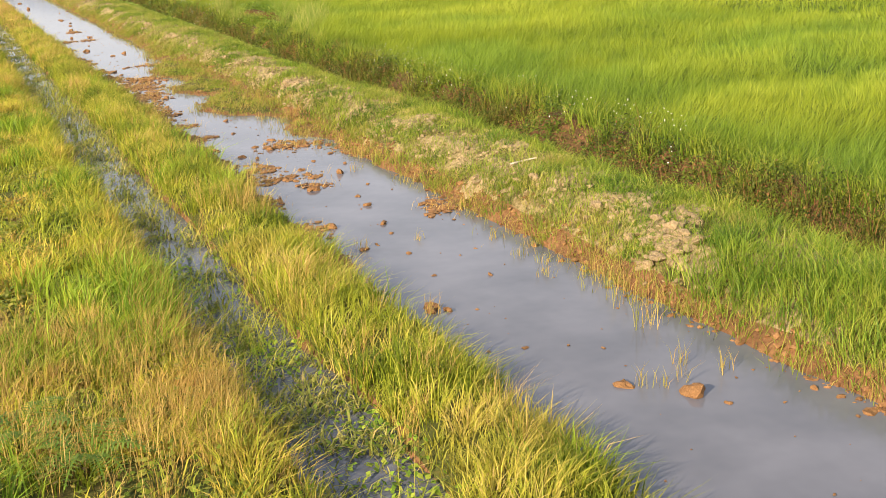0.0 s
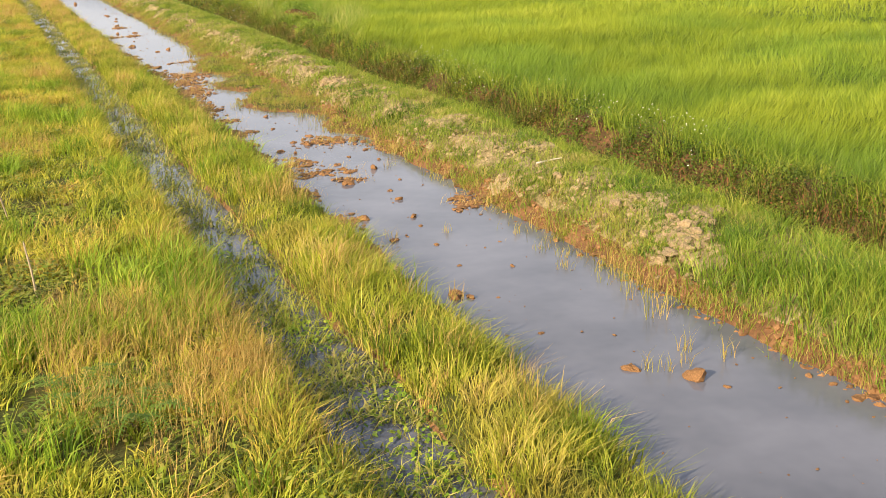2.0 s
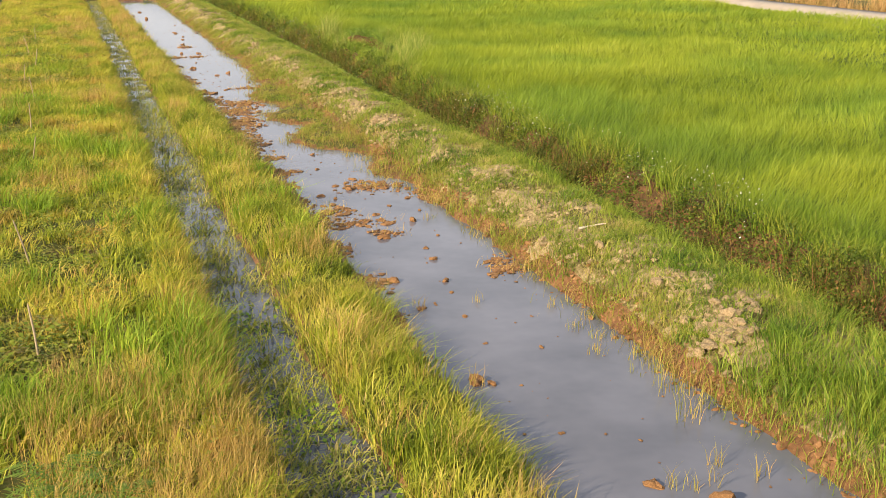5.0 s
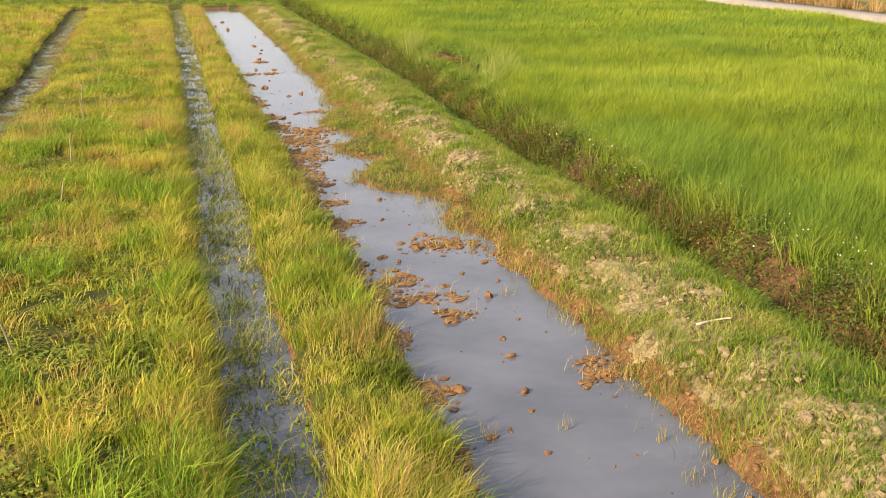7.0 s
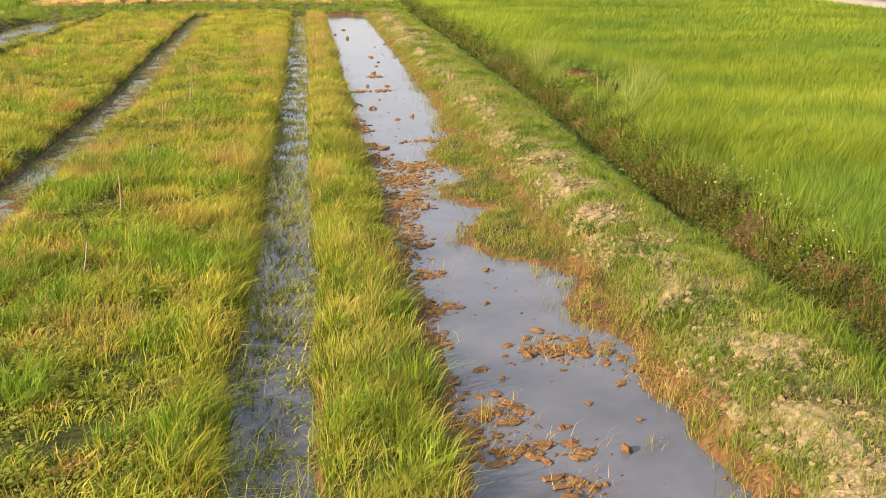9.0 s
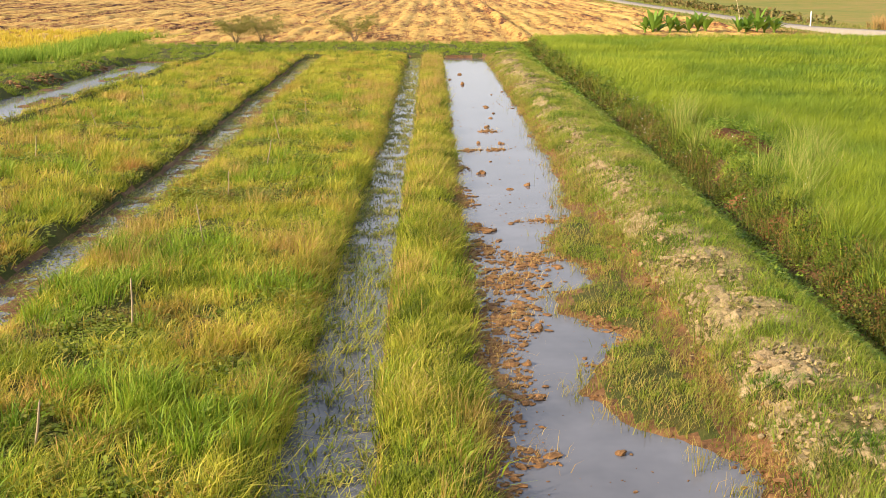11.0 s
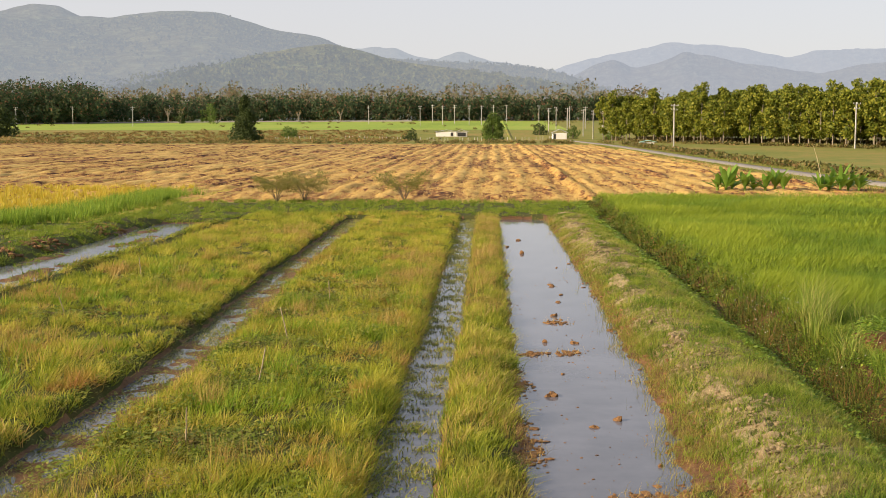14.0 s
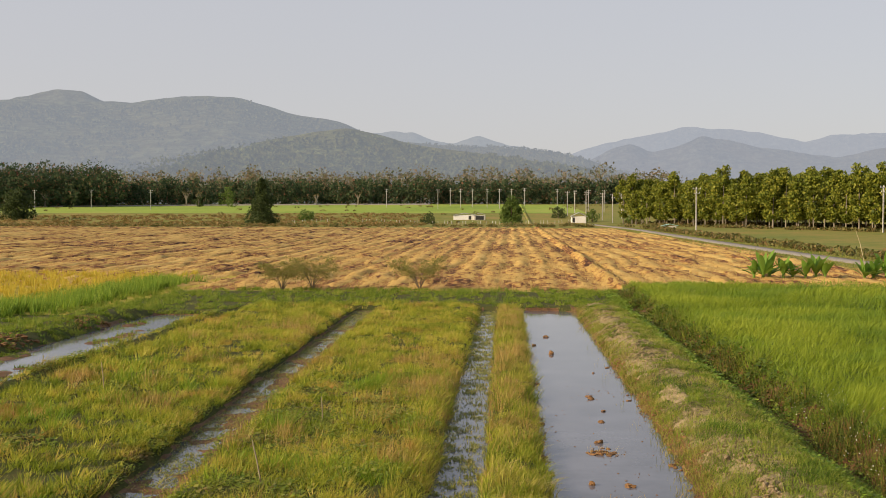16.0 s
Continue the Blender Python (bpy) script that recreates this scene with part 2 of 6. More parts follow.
def ground_z(x, y):
    x, y = np.asarray(x, float), np.asarray(y, float)
    near = smooth(-40, -24, x) * (1 - smooth(9, 14, x))
    wob = (0.16 * fbm(x * 0.3, y, 1.1, 3, 3) + 0.10 * fbm(x * 0.5, y, 4.0, 5, 2)) * near
    wob = wob + 0.35 * smooth(22, 4, y) * smooth(5.2, 6.0, x) * (1 - smooth(8.5, 9.5, x))
    bend = np.interp(y, [-60, 24, 38, 55, 66], [-0.45, -0.40, 0.15, 0.55, 0.8]) * np.exp(-((x + 8.8) / 3.0) ** 4)      # the furrow wanders
    z = np.interp(x + wob + bend, XP, ZP)
    z = z + 0.035 * fbm(x, y, 0.45, 16, 3) * ((x > -10.6) & (x < -7.0) & (z < 0.05))
    for cx, cy, rx, ry in ISLES:
        d = np.sqrt(((x - cx) / rx) ** 2 + ((y - cy) / ry) ** 2) + 0.75 * fbm(x, y, 0.55, 11, 3)
        z = np.maximum(z, 0.03 - 0.16 * np.clip(d - 0.55, 0, 2) + 0.07 * fbm(x, y, 0.4, 13, 2))
    canal = (x > -0.2) & (x < 4.0)
    z = np.where(canal, np.maximum(z, np.clip(0.20 * (x - shore_x(y) + 0.22 * fbm(x, y, 0.55, 11, 3)), -0.22, 0.10) + 0.03 * fbm(x, y, 0.3, 13, 2)), z)
    z = np.where(canal, np.maximum(z, np.clip(0.30 * (strip_x(y) - x + 0.16 * fbm(x, y, 0.5, 14, 3)), -0.22, 0.07) + 0.02 * fbm(x, y, 0.25, 15, 2)), z)
    # head of the ditches
    end = smooth(69.8, 70.6, y + 0.3 * fbm(x, y, 1.5, 21, 2))
    end4 = smooth(65.5, 67.3, y) * (x < -17.2)
    z = z * (1 - np.maximum(end * (x < 7.6), end4)) + 0.24 * np.maximum(end * (x < 7.6), end4)
    z = z + 0.05 * fbm(x, y, 0.9, 31, 3) * near * np.clip(np.abs(z) * 6, 0, 1)
    lump = np.exp(-((x - 4.5) / 0.9) ** 2) * (y < 70)
    z = z + lump * (0.10 * fbm(x, y, 0.7, 41, 3) + 0.10 * np.clip(fbm(x, y, 2.6, 43, 2), 0, 1))
    return z + rise(y)


def lines(breaks):
    """Coordinates from (start, step) stretches."""
    v = []
    for (a, s), (b2, _) in zip(breaks[:-1], breaks[1:]):
        v.append(np.arange(a, b2 - s * 0.25, s))
    return np.concatenate(v + [np.array([breaks[-1][0]])])


gx = lines([(-4600, 700), (-1100, 200), (-300, 30), (-60, 4), (-27, 0.4), (-10, 0.12), (9.5, 0.5), (14, 3), (60, 20), (300, 200), (1100, 700), (4600, 1)])
gy = lines([(-4600, 900), (-1000, 200), (-200, 40), (-40, 2), (-30, 0.2), (34, 0.5), (72, 1.0), (110, 5), (420, 10), (600, 20), (860, 70), (1000, 300), (4600, 1)])
XX, YY = np.meshgrid(gx, gy, indexing="ij")
ZZ = ground_z(XX, YY)
F = grid_faces(len(gx), len(gy))
ground = mesh_object("ground", np.stack([XX.ravel(), YY.ravel(), ZZ.ravel()], 1), F,
                     [GRASS_GROUND, MUD, SANDY, RICE_GROUND, STUBBLE, FAR_FIELD, YELLOW, PADDY, RED])
cx, cy = XX.ravel()[F].mean(1), YY.ravel()[F].mean(1)
cz = ZZ.ravel()[F].mean(1) - rise(cy)
slot = np.zeros(len(F), np.int32)
slot[(cz < 0.05) & (cx > -25) & (cx < 7) & (cy < 74)] = 1
slot[(cx > 3.1) & (cx < 3.8) & (cz < 0.24) & (cy < 74)] = 1
slot[(cx > 3.5) & (cx < 6.1) & (cz > 0.2) & (cy < 74)] = 2
slot[(cx > 7.9) & (cy < 84) & (cx < 46)] = 3
slot[(cx > 6.5) & (cx <= 7.9) & (cy < 72)] = 8
slot[(cy > 84)] = 5
slot[(cy > 85) & (cy < 352 - 0.1 * cx) & (cx < road_x(cy) - 3.5) & (cx > -260)] = 4
slot[(cx < -25) & (cy > 62) & (cy < 103)] = 6
slot[(cx < -400) | (cx > 60)] = 5
slot[(cy > 600) & (cy < 800) & (cx < 40)] = 7
ground.data.polygons.foreach_set("material_index", slot)
tagged(ground, "flat farmland of wet paddies, grassy bunds and stubble", "ground", kind="structure")


def water_strip(name, x0, x1, y0, y1, label, z=0.0, mat=None):
    xs, ys = np.linspace(x0, x1, 4), np.linspace(y0, y1, 40)
    X, Y = np.meshgrid(xs, ys, indexing="ij")
    ob = mesh_object(name, np.stack([X.ravel(), Y.ravel(), np.full(X.size, z)], 1), grid_faces(4, 40), mat or WATER)
    return tagged(ob, label, "water", kind="structure")


water_strip("water_canal", -0.35, 3.75, -60, 70.9, "still grey muddy water filling a long paddy canal")
water_strip("water_ditch", -2.75, -1.0, -60, 71, "shallow ditch water half covered with weeds", 0.0, DITCHWATER)
water_strip("water_furrow", -10.8, -7.0, -60, 70, "shallow furrow water between two grassy beds", -0.02, DITCHWATER)
water_strip("water_side_channel", -21.8, -17.9, -60, 67.2, "still side channel water beside a muddy bank")

# road on the far side of the green field
ys = np.concatenate([np.arange(-200, 400, 8.0), np.arange(400, 460, 10.0)])
xc = road_x(ys)
prof = [(-1.7, -0.05), (-1.45, 0.16), (0, 0.20), (1.45, 0.16), (1.7, -0.05)]
lift = 0.6 * (1 - smooth(85, 118, ys))
V = np.array([[[x + a, y, rise(y) + 0.12 + c + (e if c > 0 else -0.1)] for a, c in prof] for x, y, e in zip(xc, ys, lift)]).reshape(-1, 3)
tagged(mesh_object("road", V, grid_faces(len(ys), 5), ASPHALT), "narrow pale concrete farm road along the fields", "road", kind="structure")

# ---------------------------------------------------------------- grass, rice and weeds
GRASS = leafy("meadow_grass", [(0.0, (0.025, 0.05, 0.005)), (0.20, (0.16, 0.22, 0.015)), (0.50, (0.36, 0.395, 0.032)), (0.80, (0.565, 0.488, 0.068)), (1.0, (0.60, 0.37, 0.13))],
              patch=[(0.0, (0.14, 0.11, 0.015)), (0.5, (0.38, 0.27, 0.05)), (1.0, (0.52, 0.24, 0.09))], patch_scale=0.45, cut=(0.52, 0.68), tufts=0.8)
STRIP = leafy("strip_grass", [(0.0, (0.025, 0.05, 0.005)), (0.25, (0.15, 0.205, 0.014)), (0.55, (0.34, 0.375, 0.03)), (0.82, (0.54, 0.48, 0.08)), (1.0, (0.58, 0.42, 0.18))],
              patch=[(0.0, (0.20, 0.18, 0.025)), (1.0, (0.52, 0.38, 0.09))], patch_scale=0.5, cut=(0.54, 0.70), tufts=0.78)
BUND = leafy("bund_grass", [(0.0, (0.05, 0.09, 0.01)), (0.45, (0.20, 0.27, 0.025)), (0.75, (0.36, 0.37, 0.06)), (1.0, (0.50, 0.39, 0.17))],
             patch=[(0.0, (0.20, 0.19, 0.05)), (1.0, (0.40, 0.29, 0.12))], patch_scale=0.7, cut=(0.54, 0.68), tufts=0.8)
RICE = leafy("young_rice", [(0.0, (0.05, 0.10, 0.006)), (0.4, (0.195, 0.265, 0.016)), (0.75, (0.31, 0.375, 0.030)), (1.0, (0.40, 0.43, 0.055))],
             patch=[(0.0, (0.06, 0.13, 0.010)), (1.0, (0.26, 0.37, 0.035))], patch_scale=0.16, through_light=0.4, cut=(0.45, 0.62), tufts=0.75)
MARGIN = leafy("margin_grass", [(0.0, (0.13, 0.16, 0.025)), (0.4, (0.27, 0.26, 0.045)), (0.8, (0.42, 0.32, 0.09)), (1.0, (0.30, 0.15, 0.06))], tufts=0.5)
RIPE = leafy("ripe_rice", [(0.0, (0.46, 0.36, 0.035)), (0.6, (0.62, 0.47, 0.06)), (1.0, (0.52, 0.47, 0.07))])
SEED = leafy("seed_stems", [(0.0, (0.30, 0.19, 0.05)), (0.6, (0.44, 0.30, 0.08)), (1.0, (0.56, 0.42, 0.14))], through_light=0.2)
WEED = leafy("broad_weeds", [(0.0, (0.10, 0.16, 0.015)), (0.6, (0.26, 0.32, 0.035)), (1.0, (0.40, 0.38, 0.07))],
             patch=[(0.0, (0.16, 0.10, 0.03)), (1.0, (0.28, 0.20, 0.07))], patch_scale=1.2, cut=(0.52, 0.66))
LUSH = leafy("lush_weeds", [(0.0, (0.09, 0.17, 0.015)), (0.6, (0.24, 0.37, 0.035)), (1.0, (0.40, 0.46, 0.06))])
FOOT = leafy("foot_grass", [(0.0, (0.05, 0.10, 0.01)), (0.4, (0.17, 0.25, 0.022)), (0.8, (0.30, 0.34, 0.04)), (1.0, (0.44, 0.38, 0.09))], tufts=0.55)
BANKWEED = leafy("bank_weeds", [(0.0, (0.03, 0.06, 0.008)), (0.5, (0.11, 0.17, 0.02)), (0.85, (0.22, 0.27, 0.035)), (1.0, (0.28, 0.15, 0.06))], tufts=0.4)
BROWNWEED = leafy("dry_weeds", [(0.0, (0.018, 0.03, 0.005)), (0.4, (0.08, 0.10, 0.013)), (0.78, (0.19, 0.21, 0.03)), (0.92, (0.26, 0.15, 0.05)), (1.0, (0.36, 0.14, 0.07))])
WATERWEED = leafy("water_weeds", [(0.0, (0.16, 0.19, 0.03)), (0.6, (0.34, 0.36, 0.07)), (1.0, (0.50, 0.40, 0.14))])
PETAL = plain("white_petals", (0.75, 0.74, 0.66), rough=0.6, spread=0.05)


def scatter(n, x0, x1, y0, y1, keep=None):
    """Random places in a rectangle, thinned by keep(x, y), which gives a chance."""
    x, y = rng.uniform(x0, x1, n), rng.uniform(y0, y1, n)
    if keep is not None:
        ok = rng.random(n) < keep(x, y)
        x, y = x[ok], y[ok]
    return x, y


def blade_arrays(x, y, z, h, w, lean, bend=1, wind=(0.35, 0.15), az=None, tone=None):
    n = len(x)
    tone = fbm(x, y, 0.35, 199, 2) * 0.7 + 0.5 if tone is None else tone
    a = rng.uniform(0, 2 * np.pi, n) if az is None else az
    dx, dy = np.cos(a) * lean + wind[0] * lean, np.sin(a) * lean + wind[1] * lean
    b = rng.uniform(0, np.pi, n)
    sx, sy = np.cos(b) * w / 2, np.sin(b) * w / 2
    base = np.stack([x, y, z - 0.03], 1)
    side = np.stack([sx, sy, np.zeros(n)], 1)
    tip = base + np.stack([dx * h, dy * h, h * np.sqrt(np.clip(1 - (lean * 0.6) ** 2, 0.2, 1))], 1)
    if bend:
        mid = base + np.stack([dx * h * 0.28, dy * h * 0.28, h * 0.58], 1)
        V = np.stack([base - side, base + side, mid + side * 0.8, mid - side * 0.8, tip], 1).reshape(-1, 3)
        i = np.arange(n)[:, None] * 5
        return V, [i + np.array([[0, 1, 2, 3]]), i + np.array([[3, 2, 4]])], np.repeat(tone, 5)
    V = np.stack([base - side, base + side, tip], 1).reshape(-1, 3)
    return V, [np.arange(n)[:, None] * 3 + np.array([[0, 1, 2]])], np.repeat(tone, 3)


def join(sets):
    """Several (V, [quads, tris], tone) into one."""
    Vs, quads, tris, tones, k = [], [], [], [], 0
    for V, fs, tone in sets:
        for f in fs:
            (quads if f.shape[1] == 4 else tris).append(f + k)
        Vs.append(V)
        tones.append(tone)
        k += len(V)
    return np.concatenate(Vs), [np.concatenate(q) for q in (quads, tris) if q], np.concatenate(tones)


def grass(name, sets, mat, label, category="grass"):
    V, F, tone = join(sets)
    return tagged(mesh_object(name, V, F, mat, tone=tone), label, category, kind="stuff")


def patchy(size, seed, lo=0.25, hi=1.0):
    return lambda x, y: lo + (hi - lo) * smooth(-0.25, 0.35, fbm(x, y, size, seed, 2))


STAKES = [(-4.85, -15.5), (-5.05, -10.7), (-5.2, -1.6), (-5.3, 3.2), (-5.3, 8.9), (-5.75, 14.3), (-5.45, 19.0), (-5.75, 24.3), (-5.6, 31.0),
          (-12.6, 20.0), (-13.3, 36.0), (-12.9, 27.5)]


def mound(x, y):
    """Nearness to the weedy planting mounds round the stakes, 0 to 1."""
    m = np.zeros_like(x)
    for sx, sy in STAKES:
        m = np.maximum(m, np.exp(-(((x - sx) / 1.15) ** 2 + ((y - sy - 0.1) / 0.95) ** 2) ** 1.5))
    return m


def turf(x0, x1, y0, y1, per_m2, h, w, lean, bend, keep, seed, over=0.45, tuft=26, spread=0.085):
    """Tussocks of arching blades."""
    cx2, cy2 = scatter(int(per_m2 / tuft * (x1 - x0) * (y1 - y0)), x0, x1, y0, y1, keep)
    big = rng.uniform(0.5, 1.5, len(cx2))
    tone = np.repeat(np.clip(0.5 + 0.5 * rng.normal(0, 0.5, len(cx2)) + 0.5 * fbm(cx2, cy2, 0.8, seed + 7, 2), 0, 1), tuft)
    x, y, big = np.repeat(cx2, tuft), np.repeat(cy2, tuft), np.repeat(big, tuft)
    ox, oy = rng.normal(0, spread, len(x)) * big, rng.normal(0, spread, len(x)) * big
    x, y = x + ox, y + oy
    z = ground_z(x, y)
    ok = (z > -0.04) & ~((x > -10.8) & (x < -7.0) & (z < 0.08))        # none in the furrow
    x, y, z, big, ox, oy, tone = x[ok], y[ok], z[ok], big[ok], ox[ok], oy[ok], tone[ok]
    hh = h * (0.6 + 0.55 * rng.random(len(x))) * (0.45 + 0.55 * big) * (1 + over * fbm(x, y, 1.6, seed, 2))
    az = np.arctan2(oy, ox) + rng.normal(0, 0.7, len(x))
    return blade_arrays(x, y, z, hh, w * rng.uniform(0.6, 1.3, len(x)), lean * rng.uniform(0.3, 1.6, len(x)), bend, az=az, tone=tone)


def bed(x, y):
    return (0.32 + 0.68 * smooth(-0.25, 0.3, fbm(x, y, 0.9, 51, 2))) * (1 - 0.75 * mound(x, y))


# the two grassy beds
grass("meadow_grass", [turf(-8.7, -2.35, -26, 10, 720, 0.28, 0.017, 0.80, 1, bed, 61),
                       turf(-8.7, -2.35, 10, 30, 600, 0.28, 0.021, 0.75, 0, bed, 61),
                       turf(-8.7, -2.35, 30, 72, 360, 0.29, 0.026, 0.7, 0, bed, 61),
                       turf(-3.1, -2.3, -26, 40, 460, 0.42, 0.013, 0.8, 1, patchy(1.5, 52), 62),
                       turf(-8.2, -7.7, -5, 66, 160, 0.30, 0.016, 0.7, 1, patchy(1.5, 59), 62)],
      GRASS, "tall yellow-green meadow grass on a long raised bed")
grass("meadow_grass", [turf(-16.4, -8.7, 6, 34, 330, 0.30, 0.026, 0.75, 0, bed, 63),
                       turf(-16.4, -8.7, 34, 72, 300, 0.31, 0.032, 0.7, 0, bed, 63),
                       turf(-9.95, -9.1, -10, 66, 520, 0.20, 0.02, 0.9, 1, patchy(1.5, 52), 62),
                       turf(-18.2, -17.2, 10, 64, 300, 0.34, 0.022, 0.5, 0, patchy(2.5, 53), 62),
                       turf(-40, -16.4, -45, 15, 30, 0.35, 0.04, 0.5, 0, None, 64), turf(-16.4, -9.4, -45, 6, 110, 0.30, 0.04, 0.7, 0, bed, 63),
                       turf(-8.0, -2.35, -45, -26, 120, 0.28, 0.04, 0.7, 0, bed, 61), turf(-1.4, 0.1, -45, -26, 200, 0.3, 0.035, 0.7, 0, None, 61)],
      GRASS, "yellow-green meadow grass on the farther raised beds")


def brown(x, y):
    return smooth(0.05, 0.45, fbm(x, y, 2.2, 71, 3)) * (1 - mound(x, y)) * (0.4 + 0.6 * smooth(-5.5, -2.8, x) * (x > -8.2) + 0.3 * (x < -9))


grass("seed_grass", [turf(-8.0, -2.35, -26, 14, 620, 0.48, 0.0048, 0.35, 1, brown, 65),
                     turf(-8.0, -2.35, 14, 50, 320, 0.50, 0.011, 0.35, 0, brown, 65),
                     turf(-16.2, -9.6, 8, 60, 150, 0.50, 0.014, 0.35, 0, brown, 65)],
      SEED, "thin reddish-brown seed stems standing above the grass")

def fresh(x, y):
    return smooth(0.12, 0.5, fbm(x, y, 1.7, 73, 2)) * (1 - 0.8 * mound(x, y))


LUSHGRASS = leafy("lush_grass", [(0.0, (0.04, 0.09, 0.006)), (0.4, (0.17, 0.28, 0.018)), (0.8, (0.32, 0.42, 0.035)), (1.0, (0.48, 0.49, 0.07))], tufts=0.55)
grass("lush_grass", [turf(-8.0, -2.35, -26, 12, 330, 0.44, 0.016, 0.6, 1, fresh, 74), turf(-8.0, -2.35, 12, 40, 170, 0.42, 0.022, 0.6, 0, fresh, 74),
                     turf(-1.4, 0.1, -26, 20, 260, 0.44, 0.014, 0.7, 1, fresh, 75), turf(-16.2, -9.6, 8, 50, 80, 0.42, 0.028, 0.6, 0, fresh, 76)],
      LUSHGRASS, "taller fresh green grass tussocks rising from the beds")

# the grass strip between ditch and canal
grass("strip_grass", [turf(-1.25, 0.10, -26, 12, 1150, 0.30, 0.013, 0.75, 1, patchy(0.6, 54, 0.55), 66),
                      turf(-1.32, 0.08, 12, 32, 760, 0.30, 0.017, 0.8, 1, patchy(0.8, 54, 0.55), 66),
                      turf(-1.42, 0.08, 32, 71, 420, 0.30, 0.026, 0.7, 0, patchy(1.2, 54, 0.6), 66)],
      STRIP, "dense arching grass on a narrow strip between two waters")
grass("strip_seed_grass", [turf(-1.3, 0.0, -24, 30, 90, 0.56, 0.006, 0.5, 1, patchy(1.2, 55, 0.1), 67),
                           turf(-1.3, 0.0, 30, 70, 160, 0.5, 0.013, 0.4, 0, patchy(1.5, 55, 0.3), 67)],
      SEED, "dry straw-coloured stems leaning out of the strip grass")


THATCH = leafy("old_thatch", [(0.0, (0.05, 0.03, 0.012)), (0.5, (0.14, 0.08, 0.03)), (1.0, (0.30, 0.17, 0.07))], through_light=0.1, tufts=0.4)
grass("strip_thatch", [turf(-0.18, 0.22, -26, 40, 420, 0.16, 0.012, 1.2, 0, patchy(0.9, 68, 0.15), 69), turf(-1.62, -1.3, -26, 40, 380, 0.16, 0.012, 1.2, 0, patchy(0.9, 70, 0.1), 69),
                       turf(-2.5, -2.2, -26, 40, 300, 0.18, 0.012, 1.2, 0, patchy(0.9, 72, 0.1), 69)],
      THATCH, "dead brown thatch at the wet edges of the grass", "thatch")


# the sandy bund
DEEPGRASS = leafy("deep_green_grass", [(0.0, (0.018, 0.045, 0.005)), (0.5, (0.10, 0.185, 0.014)), (0.85, (0.24, 0.32, 0.03)), (1.0, (0.40, 0.36, 0.10))], through_light=0.3, tufts=0.7)
damp = lambda x, y: smooth(0.10, 0.35, fbm(x, y, 1.3, 160, 2)) * np.exp(-((x - 4.6) / 1.1) ** 2)
grass("bund_deep_grass", [turf(3.55, 5.4, -24.5, -18.2, 620, 0.38, 0.013, 0.75, 1, patchy(0.8, 161, 0.35), 162), turf(3.5, 6.2, -18.2, 12, 620, 0.19, 0.012, 0.9, 1, damp, 163), turf(3.6, 6.2, 12, 40, 380, 0.19, 0.018, 0.8, 0, damp, 163)],
      DEEPGRASS, "deep green grass in damp patches of the bund")
def bund_keep(x, y):
    return (0.38 + 0.62 * smooth(-0.3, 0.08, fbm(x, y, 1.1, 81, 3))) * np.clip(0.62 + 0.4 * smooth(4.7, 5.4, x) + 0.4 * (x < 4.0), 0, 1)


grass("bund_grass", [turf(3.68, 6.6, -25, 2, 1300, 0.15, 0.012, 0.95, 1, bund_keep, 82, 0.6, 14, 0.06),
                     turf(3.6, 6.6, 2, 14, 1300, 0.15, 0.015, 0.9, 0, bund_keep, 82, 0.6, 14, 0.06),
                     turf(3.35, 6.6, 14, 36, 900, 0.15, 0.018, 0.8, 0, bund_keep, 82, 0.6, 14, 0.06),
                     turf(3.35, 6.6, -45, -25, 240, 0.16, 0.03, 0.8, 0, bund_keep, 82, 0.6),
                     turf(3.35, 6.6, 36, 74, 420, 0.18, 0.024, 0.7, 0, bund_keep, 82, 0.6),
                     turf(3.5, 4.1, -25, 30, 260, 0.32, 0.008, 0.8, 1, patchy(0.8, 83, 0.0), 84)],
      BUND, "short patchy grass on a dry sandy bund")

grass("bank_grass", [turf(3.15, 3.85, -25, 30, 240, 0.22, 0.009, 0.9, 1, patchy(0.7, 85, 0.05), 86), turf(3.15, 3.85, 30, 70, 260, 0.24, 0.018, 0.8, 0, patchy(0.9, 85, 0.1), 86)],
      MARGIN, "dry brownish grass hanging over the muddy canal bank")

# headland at the end of the ditches
grass("headland_grass", [turf(-34, 8, 70.5, 86, 110, 0.32, 0.03, 0.5, 0, patchy(2.0, 56, 0.3), 57),
                         turf(-30, -21.8, 15, 72, 150, 0.28, 0.03, 0.6, 0, patchy(1.6, 58, 0.25), 57),
                         turf(-21.6, -18.4, 34, 65, 90, 0.2, 0.03, 0.7, 0, patchy(0.9, 58, 0.1), 57),
                         turf(-22.0, -16.5, 65.0, 71, 110, 0.3, 0.03, 0.6, 0, patchy(1.6, 58, 0.3), 57),
                         turf(-23.4, -21.4, 15, 68, 160, 0.25, 0.025, 0.8, 0, patchy(1.2, 120, 0.0), 57)],
      FOOT, "fresh green weeds on the headland by the stubble")


# young rice
def rice_h(x, y):
    x = x - 2.7 * np.exp(-((y - 21.0) / 5.5) ** 2)          # the crop gives way to the weedy earth heap
    return 0.92 * (1 + 0.14 * fbm(x, y, 3.5, 91, 3)) * smooth(7.5, 8.2, x + 0.4 * fbm(x, y, 1.6, 92, 2)) * (1 - 0.5 * smooth(38.5, 41.2, x)) * (1 - 0.30 * np.exp(-((x - 8.3) / 0.7) ** 2))


